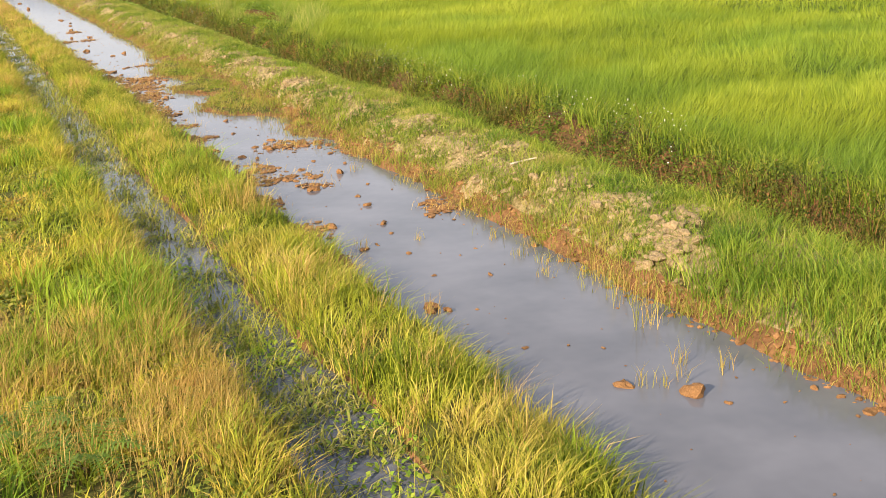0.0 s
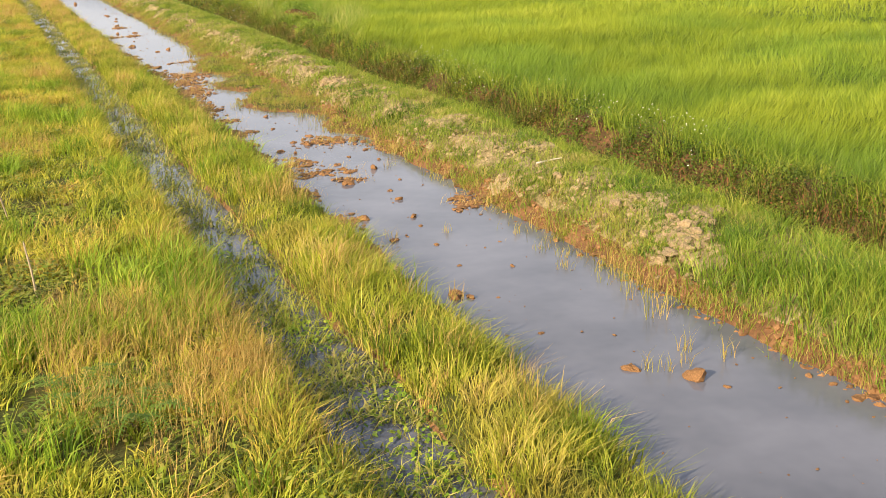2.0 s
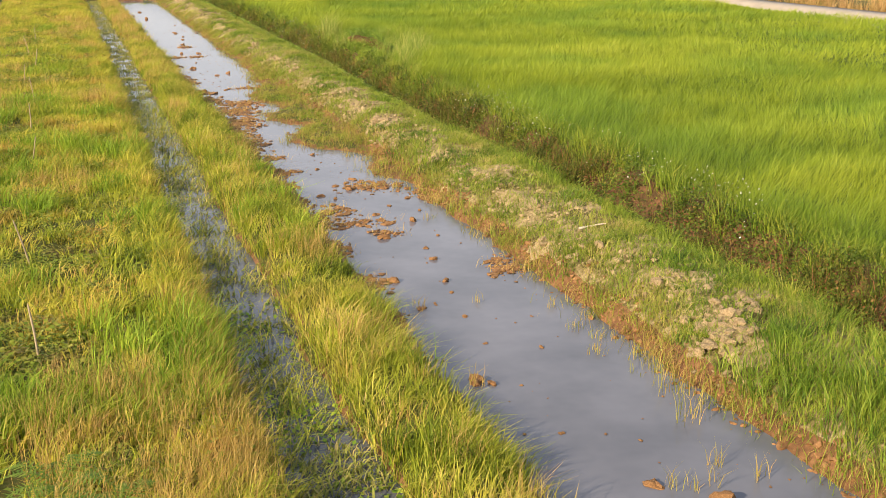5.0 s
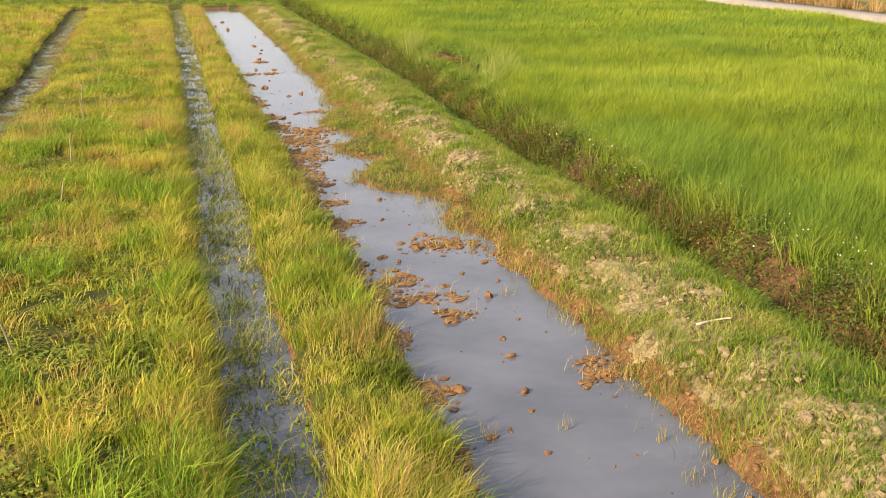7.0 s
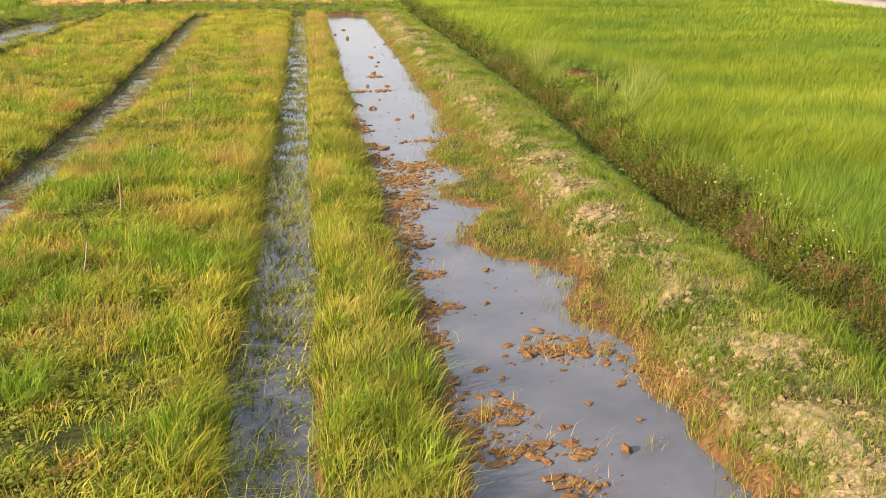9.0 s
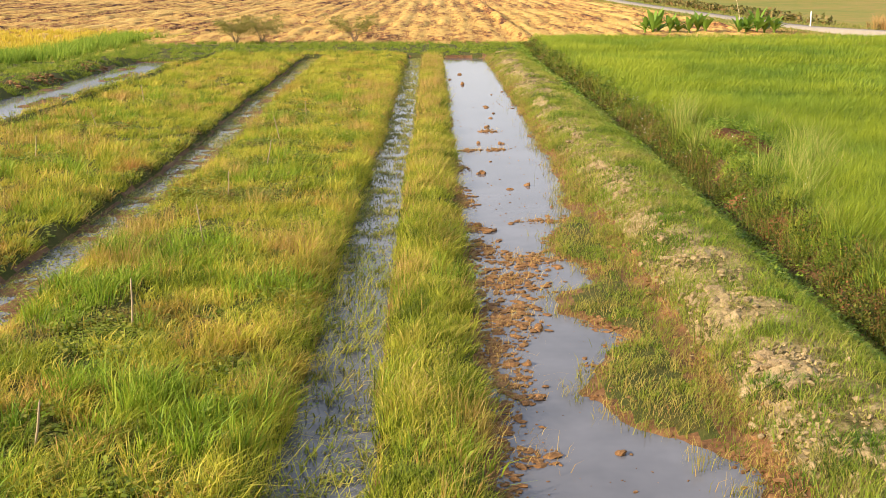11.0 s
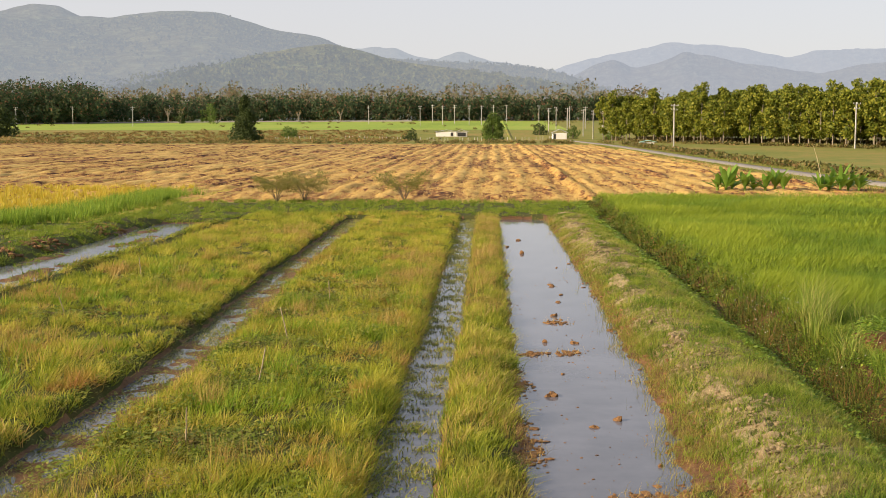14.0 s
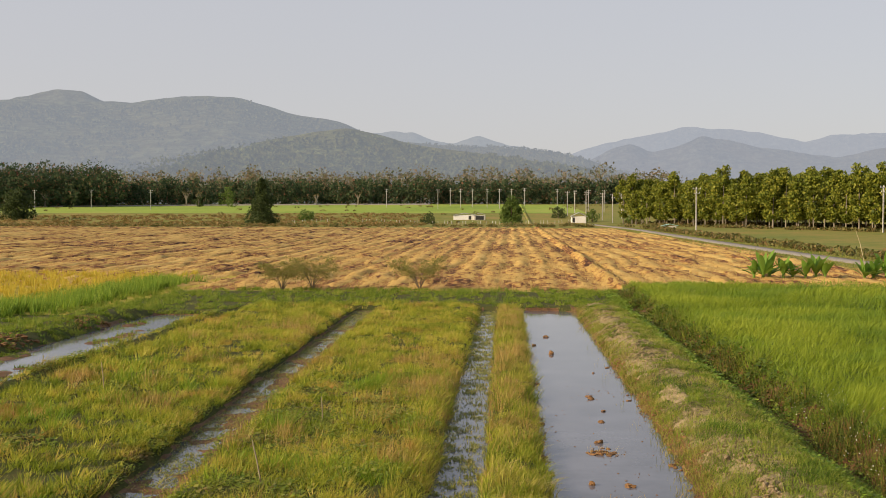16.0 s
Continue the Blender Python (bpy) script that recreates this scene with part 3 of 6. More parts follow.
def rice(x0, x1, y0, y1, per_m2, w, bend, length=0.42):
    """Arching upper leaves; those set lower get a darker tone, shade painted in."""
    x, y = scatter(int(per_m2 * (x1 - x0) * (y1 - y0)), x0, x1, y0, y1, lambda x, y: smooth(0.12, 0.6, rice_h(x, y)))
    clump = fbm(x, y, 0.5, 95, 2)
    swell = fbm(x * 0.40, y, 3.0, 96, 3)
    top = rice_h(x, y) * (1 + 0.18 * clump + 0.24 * swell) + 0.06
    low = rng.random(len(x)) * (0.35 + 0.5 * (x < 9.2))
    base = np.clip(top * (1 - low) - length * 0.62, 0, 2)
    # the low term paints canopy shade into the leaf colour
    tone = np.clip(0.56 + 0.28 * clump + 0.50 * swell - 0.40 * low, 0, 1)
    az = np.pi * (0.2 + 0.6 * fbm(x, y, 3.0, 97, 2)) + rng.normal(0, 1.2, len(x))
    L = np.minimum(length * rng.uniform(0.6, 1.25, len(x)), top + 0.1)
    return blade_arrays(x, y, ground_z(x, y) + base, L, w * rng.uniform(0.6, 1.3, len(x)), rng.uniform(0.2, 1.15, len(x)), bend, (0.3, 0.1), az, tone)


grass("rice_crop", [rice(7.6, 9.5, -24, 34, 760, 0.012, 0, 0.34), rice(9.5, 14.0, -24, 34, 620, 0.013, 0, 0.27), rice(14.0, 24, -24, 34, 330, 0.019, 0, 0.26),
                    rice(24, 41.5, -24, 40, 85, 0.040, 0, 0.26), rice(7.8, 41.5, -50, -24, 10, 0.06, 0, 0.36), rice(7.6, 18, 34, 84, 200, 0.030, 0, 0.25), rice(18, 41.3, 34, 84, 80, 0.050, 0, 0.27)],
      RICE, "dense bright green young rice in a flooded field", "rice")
grass("ripe_rice_crop", [turf(-70, -29, 66, 104, 26, 0.6, 0.06, 0.3, 0, None, 93, 0.15)], RIPE, "golden ripe rice beyond a muddy bank", "rice")
grass("rice_border", [turf(-40, -25.5, 60, 94, 170, 0.75, 0.045, 0.35, 0, lambda x, y: np.exp(-((x + 28.8) / 1.7) ** 2), 94, 0.3),
                      turf(-60, -28, 60, 67, 120, 0.75, 0.04, 0.35, 0, None, 94, 0.3)],
      LUSH, "bright green border grass round the ripe rice", "grass")


# leafy weeds
def leaves(x, y, z, size, up=0.5):
    """Folded oval leaves, one quad pair each."""
    n = len(x)
    a = rng.uniform(0, 2 * np.pi, n)
    t = rng.uniform(-0.1, up, n)
    d = np.stack([np.cos(a) * np.cos(t), np.sin(a) * np.cos(t), np.sin(t)], 1) * size[:, None]
    s = np.stack([-np.sin(a), np.cos(a), rng.uniform(-0.5, 0.5, n)], 1) * (size * 0.32)[:, None]
    c = np.stack([x, y, z], 1)
    V = np.stack([c, c + d * 0.45 + s, c + d - np.array([0, 0, 0.12]) * size[:, None], c + d * 0.45 - s], 1).reshape(-1, 3)
    i = np.arange(n)[:, None] * 4
    return V, [i + np.array([[0, 1, 2, 3]])], np.repeat(fbm(x, y, 0.4, 198, 2) * 0.7 + 0.5, 4)


def weeds(x0, x1, y0, y1, per_m2, size, top, keep, up=0.5):
    x, y = scatter(int(per_m2 * (x1 - x0) * (y1 - y0)), x0, x1, y0, y1, keep)
    z = ground_z(x, y) + top * rng.random(len(x)) ** 0.7 * (0.6 + 0.5 * fbm(x, y, 0.8, 99, 2))
    return leaves(x, y, np.maximum(z, 0.02), size * rng.uniform(0.6, 1.4, len(x)), up)


grass("mound_weeds", [weeds(-8, -2.4, -18, 34, 800, 0.062, 0.18, lambda x, y: mound(x, y)),
                      weeds(-5.6, -2.5, -23, -19, 200, 0.08, 0.18, patchy(1.2, 101, 0.0)),
                      weeds(-16, -9.5, 15, 42, 200, 0.13, 0.26, lambda x, y: mound(x, y)),
                      weeds(-8, -2.5, -24, 14, 300, 0.075, 0.26, patchy(1.0, 102, 0.02)), weeds(-8, -2.5, 14, 40, 130, 0.11, 0.26, patchy(1.0, 102, 0.02))],
      WEED, "low broad-leaved weeds on planting mounds", "weeds")
grass("ditch_creepers", [weeds(-2.65, -1.15, -25, -13, 300, 0.07, 0.14, patchy(1.1, 156, 0.15), 0.9), weeds(-2.6, -1.2, -13, 20, 60, 0.06, 0.06, patchy(0.7, 157, 0.0), 0.6)],
      LUSH, "green creeping weeds choking the shallow ditch", "weeds")
grass("furrow_weeds", [weeds(-10.3, -8.4, -5, 66, 380, 0.09, 0.20, lambda x, y: (ground_z(x, y) > 0.06) * (ground_z(x, y) < 0.27) * patchy(1.6, 117, 0.2)(x, y)), weeds(-10.3, -7.4, -5, 66, 90, 0.06, 0.05, lambda x, y: (ground_z(x, y) < 0.06) * patchy(0.9, 118, 0.0)(x, y)),
                       weeds(-18.3, -17.0, 20, 66, 200, 0.13, 0.25, patchy(2.2, 119, 0.1))],
      WEED, "green weeds hanging over the furrow edge", "weeds")
ditch_keep = lambda x, y: np.exp(-((x + 0.35 * smooth(22, 4, y) - 6.4 - 0.12 * fbm(y, x, 2.0, 103, 2)) / 0.38) ** 2) * (0.5 + 0.5 * smooth(-0.3, 0.2, fbm(x, y, 1.5, 104, 2)))
grass("ditch_weeds", [weeds(5.8, 7.4, -24, 36, 750, 0.09, 0.20, ditch_keep), weeds(5.8, 7.4, 36, 84, 300, 0.15, 0.25, ditch_keep)],
      LUSH, "lush green creeping weeds along the foot of the bund", "weeds")
foot = lambda x, y: np.exp(-((x + 0.35 * smooth(22, 4, y) - 6.35 - 0.2 * fbm(y, x, 2.4, 108, 2)) / 0.36) ** 2) * (0.35 + 0.65 * smooth(-0.2, 0.2, fbm(x, y, 1.3, 109, 2)))
grass("foot_grass", [turf(5.6, 7.6, -24, 0, 700, 0.34, 0.014, 0.7, 1, foot, 110), turf(5.6, 7.2, 0, 34, 500, 0.17, 0.016, 0.8, 0, foot, 110), turf(5.6, 7.2, 34, 74, 320, 0.22, 0.026, 0.6, 0, foot, 110)],
      FOOT, "fresh tall green grass in the ditch beside the rice")
drift = lambda y: 0.35 * smooth(22, 4, y)
edge_keep = lambda x, y: np.exp(-((x + drift(y) - 7.3 - 0.3 * fbm(y, x, 2.0, 105, 2)) / 0.42) ** 2) * (0.12 + 0.88 * smooth(-0.2, 0.25, fbm(x, y, 1.6, 106, 3)))
grass("edge_weeds", [weeds(6.3, 8.9, -24, 9, 1600, 0.055, 0.50, edge_keep, 1.3), weeds(6.3, 8.9, 9, 30, 700, 0.06, 0.45, edge_keep, 1.3), weeds(6.6, 8.9, 30, 84, 160, 0.11, 0.50, edge_keep, 1.3)],
      BROWNWEED, "dark tangled weeds along the edge of the rice", "weeds")
face_keep = lambda x, y: np.exp(-((x + drift(y) - 7.95) / 0.5) ** 2) * (0.25 + 0.75 * smooth(-0.3, 0.2, fbm(x, y, 1.5, 126, 2)))
grass("bank_grass", [turf(6.9, 9.2, -24, 34, 620, 0.48, 0.014, 0.75, 1, face_keep, 127), turf(6.9, 9.2, 34, 76, 520, 0.45, 0.026, 0.65, 0, face_keep, 127)],
      FOOT, "tall fresh grass leaning over the bank below the rice")
bank_keep = lambda x, y: np.exp(-((x + drift(y) - 7.45) / 0.5) ** 2) * (0.10 + 0.90 * smooth(-0.2, 0.2, fbm(x, y, 1.4, 112, 3)))
grass("bank_weeds", [weeds(6.5, 9.0, -24, 34, 1000, 0.065, 0.42, bank_keep, 1.0), weeds(6.8, 9.0, 34, 76, 260, 0.13, 0.50, bank_keep, 0.9)],
      BANKWEED, "leafy green weeds on the red bank below the rice", "weeds")
grass("edge_stems", [turf(6.5, 8.5, -24, 30, 420, 0.60, 0.008, 0.55, 1, edge_keep, 107), turf(6.9, 8.5, 30, 80, 90, 0.75, 0.02, 0.45, 0, edge_keep, 107)],
      BROWNWEED, "dry brown stems standing among the edge weeds", "weeds")
x, y = scatter(1500, 6.9, 8.6, -22, 34, patchy(2.5, 106, 0.0))
grass("edge_flowers", [leaves(x, y, ground_z(x, y) + rng.uniform(0.15, 0.6, len(x)), np.full(len(x), 0.042), 1.2)], PETAL,
      "tiny white wild flowers on the rice edge", "flowers")

# weeds in the shallow ditches
x, y = scatter(84000, -2.5, -1.25, -26, 70, lambda x, y: 0.08 + 0.90 * smooth(-0.05, 0.4, fbm(x, y, 0.32, 111, 3)) * (0.55 + 0.55 * smooth(-14, -24, y) + 0.4 * smooth(4, 20, y)))
h = rng.uniform(0.05, 0.19, len(x)) * (1 - 0.4 * smooth(0, 25, y))
wet = blade_arrays(x, y, np.full(len(x), 0.02), h, rng.uniform(0.012, 0.03, len(x)), rng.uniform(0.7, 1.9, len(x)), 1)
x, y = scatter(62000, -10.4, -7.4, -10, 70, lambda x, y: (ground_z(x, y) < 0.05) * patchy(0.8, 113, 0.35)(x, y))
wet2 = blade_arrays(x, y, np.full(len(x), 0.0), rng.uniform(0.05, 0.16, len(x)), rng.uniform(0.02, 0.04, len(x)), rng.uniform(0.9, 1.9, len(x)), 0)
grass("water_weeds", [wet, wet2], WATERWEED, "sparse weeds and fallen blades on shallow water", "weeds")
x, y = scatter(4200, -3.0, -1.0, -25, 8, patchy(2.5, 114, 0.05))
grass("fallen_stems", [blade_arrays(x, y, np.full(len(x), 0.05), rng.uniform(0.3, 0.75, len(x)), np.full(len(x), 0.008), rng.uniform(0.9, 1.5, len(x)), 1)],
      STRIP, "long grass stems bent over the ditch water")


# grass standing in the canal: low isles and margins
def isle_keep(x, y):
    z = ground_z(x, y)
    return smooth(-0.10, 0.0, z) * (1 - smooth(0.12, 0.3, z)) * (0.25 + 0.75 * smooth(-0.2, 0.25, fbm(x, y, 0.6, 115, 2)))


x, y = scatter(62000, 1.2, 4.0, -25, 40, isle_keep)
isles = blade_arrays(x, y, np.maximum(ground_z(x, y), 0), rng.uniform(0.08, 0.28, len(x)), rng.uniform(0.006, 0.012, len(x)), rng.uniform(0.4, 1.3, len(x)), 1)
x, y = scatter(9000, 1.2, 3.9, 40, 71, isle_keep)
isles2 = blade_arrays(x, y, np.maximum(ground_z(x, y), 0), rng.uniform(0.1, 0.3, len(x)), rng.uniform(0.015, 0.03, len(x)), rng.uniform(0.4, 1.2, len(x)), 0)
x, y = scatter(1500, 2.2, 3.3, -19, 60, lambda x, y: smooth(2.2, 3.3, x) * patchy(1.2, 116, 0.0)(x, y))
isles3 = blade_arrays(x, y, np.zeros(len(x)), rng.uniform(0.1, 0.35, len(x)), rng.uniform(0.004, 0.008, len(x)), rng.uniform(0.1, 0.8, len(x)), 1)
grass("margin_grass", [isles, isles2, isles3], MARGIN, "thin grass growing in the muddy canal margin")

def shelf_keep(x, y):
    z = ground_z(x, y)
    return smooth(0.0, 0.05, z) * (1 - smooth(0.2, 0.32, z)) * (0.15 + 0.85 * smooth(-0.15, 0.25, fbm(x, y, 0.7, 135, 3)))


grass("shelf_grass", [turf(1.3, 3.7, -8, 16, 640, 0.15, 0.011, 0.9, 1, shelf_keep, 136, 0.5, 14, 0.06), turf(2.2, 3.8, -24, -8, 520, 0.18, 0.010, 0.9, 1, shelf_keep, 136, 0.5, 14, 0.06),
                      turf(1.8, 3.7, 16, 45, 420, 0.17, 0.016, 0.8, 0, shelf_keep, 136, 0.5, 14, 0.06)],
      FOOT, "short fresh grass on the muddy shelf of the canal")

# ---------------------------------------------------------------- lumps of earth
CLOD = earth("wet_clod", [(0.32, (0.09, 0.045, 0.02)), (0.5, (0.21, 0.11, 0.045)), (0.70, (0.36, 0.21, 0.095))], scale=6.0, fine=30.0, rough=0.8, relief=0.01)
DRYCLOD = earth("dry_clod", [(0.34, (0.11, 0.08, 0.035)), (0.48, (0.27, 0.205, 0.105)), (0.64, (0.43, 0.335, 0.195))], scale=5.0, fine=22.0, relief=0.02)


def ico(sub):
    bm = bmesh.new()
    bmesh.ops.create_icosphere(bm, subdivisions=sub, radius=1)
    V = np.array([v.co[:] for v in bm.verts])
    F = np.array([[v.index for v in f.verts] for f in bm.faces])
    bm.free()
    return V, F


def rough_ball(sub, seed, amount=0.35):
    V, F = ico(sub)
    g = np.random.default_rng(seed)
    k = np.ones(len(V))
    for _ in range(7):
        d = g.normal(size=3)
        d /= np.linalg.norm(d)
        k += amount * 0.45 * np.sin(3.0 * g.uniform(0.5, 1.6) * (V @ d) + g.uniform(0, 6))
    k += amount * 0.25 * g.uniform(-1, 1, len(V))
    return V * k[:, None], F


def lumps(name, x, y, z, size, mat, label, flat=0.6, sub=1, category="earth lumps"):
    shapes = [rough_ball(sub, 200 + k) for k in range(6)]
    n = len(x)
    a = rng.uniform(0, 2 * np.pi, n)
    ex = rng.uniform(0.7, 1.4, n)
    Vs, Fs, k = [], [], 0
    for s, (V, F) in enumerate(shapes):
        ids = np.arange(s, n, len(shapes))
        X = V[None, :, 0] * (size * ex)[ids, None]
        Y = V[None, :, 1] * (size / ex)[ids, None]
        Z = V[None, :, 2] * (size * flat)[ids, None]
        ca, sa = np.cos(a[ids])[:, None], np.sin(a[ids])[:, None]
        P = np.stack([x[ids, None] + X * ca - Y * sa, y[ids, None] + X * sa + Y * ca, z[ids, None] + Z], 2).reshape(-1, 3)
        Fs.append((F[None] + (np.arange(len(ids)) * len(V))[:, None, None]).reshape(-1, 3) + k)
        Vs.append(P)
        k += len(P)
    return tagged(mesh_object(name, np.concatenate(Vs), [np.concatenate(Fs)], mat, flat=True), label, category, kind="stuff")


# dry clods on the bund
def sandy(x, y):
    return smooth(0.02, 0.4, -fbm(x, y, 1.1, 81, 3)) * np.exp(-((x - 4.35) / 0.75) ** 2) * (0.25 + 0.75 * smooth(-0.2, 0.25, fbm(x, y, 3.2, 121, 2)))


x, y = scatter(24000, 3.4, 6.0, -25, 34, sandy)
lumps("bund_clods", x, y, ground_z(x, y) - 0.008, 0.012 + 0.040 * rng.random(len(x)) ** 2.5, DRYCLOD, "pale crumbled clods of dry earth on the bund", 0.7)
x, y = scatter(7000, 3.5, 6.0, 34, 70, sandy)
lumps("bund_clods", x, y, ground_z(x, y), 0.025 + 0.06 * rng.random(len(x)) ** 2.2, DRYCLOD, "pale crumbled clods on the far bund", 0.7)
# bare lumpy soil where the bund was dug and topped up
spots = [(3.95, -17.7, 0.55, 0.75), (4.1, -12.4, 0.55, 0.8), (4.3, -15.4, 0.5, 0.6), (4.55, -19.2, 0.5, 0.5), (4.9, -13.9, 0.6, 0.4), (4.2, -9.4, 0.5, 0.7), (4.5, -7.2, 0.6, 0.7), (3.9, -6.2, 0.35, 0.5),
         (4.3, -4.6, 0.45, 0.5), (4.6, -2.6, 0.6, 0.7), (4.0, -1.4, 0.4, 0.6), (4.35, 0.6, 0.5, 0.7), (3.9, 3.2, 0.45, 0.7), (4.3, 4.6, 0.5, 0.6), (4.1, 6.8, 0.4, 0.8), (4.6, 8.6, 0.6, 0.6),
         (4.1, 11.5, 0.5, 0.9), (4.3, 14.0, 0.5, 0.7), (4.2, 16.2, 0.5, 0.9), (4.4, 19.0, 0.5, 0.9), (4.2, 22.0, 0.5, 1.0), (4.3, 26.0, 0.5, 1.2), (4.2, 30.0, 0.5, 1.4), (5.2, -10.6, 0.4, 0.5), (5.1, -16.6, 0.5, 0.4),
         (4.3, 35.5, 0.55, 1.8), (4.2, 42.0, 0.5, 2.0), (4.4, 50.0, 0.5, 2.2), (4.3, 58.0, 0.5, 2.4)]
for px_, py_, ax_, ay_ in spots:
    n = 46 if py_ < 12 else 28
    px_, py_ = px_ + rng.normal(0, 0.18), py_ + (rng.normal(0, 0.5) if py_ > -9 else 0)
    ax_, ay_ = ax_ * rng.uniform(0.6, 1.25), ay_ * rng.uniform(0.7, 1.4)
    U, W = np.meshgrid(np.linspace(-1.5, 1.5, n), np.linspace(-1.5, 1.5, n), indexing="ij")
    X, Y = px_ + U * ax_, py_ + W * ay_
    edge = np.sqrt(U ** 2 + W ** 2) + 1.1 * fbm(X, Y, 0.4, 127, 3)
    crumb = 1 - np.abs(fbm(X, Y, 0.30, 128, 3)) * 2.2
    Z = ground_z(X, Y) + 0.012 - 0.14 * np.clip(edge - 0.55, 0, 2) + 0.03 * crumb * (1 - smooth(0.5, 1.2, edge)) - 0.008 + 0.05 * np.abs(fbm(X, Y, 0.11, 129, 2)) + 0.03 * fbm(X, Y, 0.07, 130, 2)
    tagged(mesh_object("bare_soil", np.stack([X.ravel(), Y.ravel(), Z.ravel()], 1), grid_faces(n, n), DRYCLOD), "patch of bare lumpy tan soil on the bund", "bare soil", kind="stuff")

PALECLOD = earth("pale_clod", [(0.34, (0.13, 0.092, 0.045)), (0.48, (0.27, 0.20, 0.11)), (0.64, (0.41, 0.32, 0.19))], scale=4.0, fine=26.0, relief=0.015)
pale_models = []
for k in range(4):
    V, F = rough_ball(2, 330 + k, 0.45)
    pale_models.append(tagged(mesh_object("earth_clod", V * np.array([1, 1, 0.8]), [F], PALECLOD, flat=True), "pale dry clod of dug earth on the bund", "earth clod", "dug clods on the bund"))
big = np.random.default_rng(88)
HEAPS = [(3.98, -17.5, 0.40, 0.55, 60, 0.115), (4.45, -17.1, 0.4, 0.4, 14, 0.09), (4.05, -12.7, 0.32, 0.5, 40, 0.09), (4.1, -15.4, 0.25, 0.4, 14, 0.09), (4.0, -4.3, 0.25, 0.5, 16, 0.09), (4.1, 0.8, 0.22, 0.5, 18, 0.11),
         (4.0, 4.2, 0.2, 0.5, 16, 0.12), (4.1, 8.6, 0.2, 0.6, 12, 0.11), (4.2, 13.6, 0.2, 0.8, 14, 0.11), (4.2, 18.0, 0.2, 1.0, 14, 0.12), (4.2, 24.0, 0.2, 1.4, 14, 0.12)]
k = 0
for hx, hy, ax_, ay_, n, top in HEAPS:
    for _ in range(n):
        px_, py_ = hx + big.normal(0, ax_ * 0.6), hy + big.normal(0, ay_ * 0.6)
        r = top * big.uniform(0.35, 1.0)
        m = Matrix.LocRotScale((px_, py_, float(ground_z(px_, py_)) + r * 0.25), Euler((big.uniform(-0.4, 0.4), big.uniform(-0.4, 0.4), big.uniform(0, 6.28))), Vector((r * big.uniform(0.8, 1.3), r, r * big.uniform(0.6, 0.95))))
        if k < 4:
            pale_models[k].matrix_basis = m
        else:
            copy_thing(pale_models[k % 4], pose(0, 0, 0)).matrix_basis = m
        k += 1

x, y = scatter(5000, -24.2, -21.5, 10, 66, lambda x, y: np.exp(-((x + 22.1) / 0.7) ** 2) * smooth(-0.1, 0.4, fbm(x, y, 1.6, 122, 2)))
lumps("bank_clods", x, y, ground_z(x, y), 0.05 + 0.11 * rng.random(len(x)) ** 2, CLOD, "dark heaped clods on the side channel bank", 0.7)

# slumped mud along the grass strip and on the shelves
x, y = scatter(15000, 0.0, 1.0, -18, 34, lambda x, y: np.exp(-((x - strip_x(y) - 0.06 * fbm(y, x, 0.9, 137, 2)) / 0.13) ** 2) * smooth(-0.15, 0.25, fbm(x, y, 1.4, 138, 2)))
lumps("strip_clods", x, y, np.maximum(ground_z(x, y), 0.0), 0.012 + 0.05 * rng.random(len(x)) ** 2.4, CLOD, "orange-brown mud slumped along the grass strip", 0.5)
x, y = scatter(26000, 1.2, 3.7, -20, 16, lambda x, y: np.exp(-((x - shore_x(y) - 0.10) / 0.22) ** 2) * smooth(-0.1, 0.3, fbm(x, y, 0.8, 139, 2)))
lumps("shelf_clods", x, y, np.maximum(ground_z(x, y), 0.0), 0.012 + 0.045 * rng.random(len(x)) ** 2.4, CLOD, "reddish-brown mud crumbs on the canal shelf", 0.5)

# crumbs along the waterline of the bund, and flecks afloat
x, y = scatter(10000, 2.95, 3.95, -25, 45, lambda x, y: np.exp(-((x - 3.45 - 0.12 * fbm(y, x, 1.1, 123, 2)) / 0.22) ** 2) * (0.2 + 0.8 * smooth(-0.2, 0.3, fbm(x, y, 1.2, 124, 2))))
lumps("shore_clods", x, y, np.maximum(ground_z(x, y), 0.0), 0.014 + 0.06 * rng.random(len(x)) ** 2.6, CLOD, "crumbled reddish-brown mud along the waterline", 0.6)
x, y = scatter(1300, 0.1, 3.2, -25, 40, lambda x, y: 0.25 + 0.75 * smooth(-0.1, 0.4, fbm(x, y, 1.8, 125, 2)))
lumps("floating_flecks", x, y, np.full(len(x), 0.002), 0.007 + 0.022 * rng.random(len(x)) ** 3, CLOD, "small brown flecks floating on the canal", 0.5, 1, "flecks")

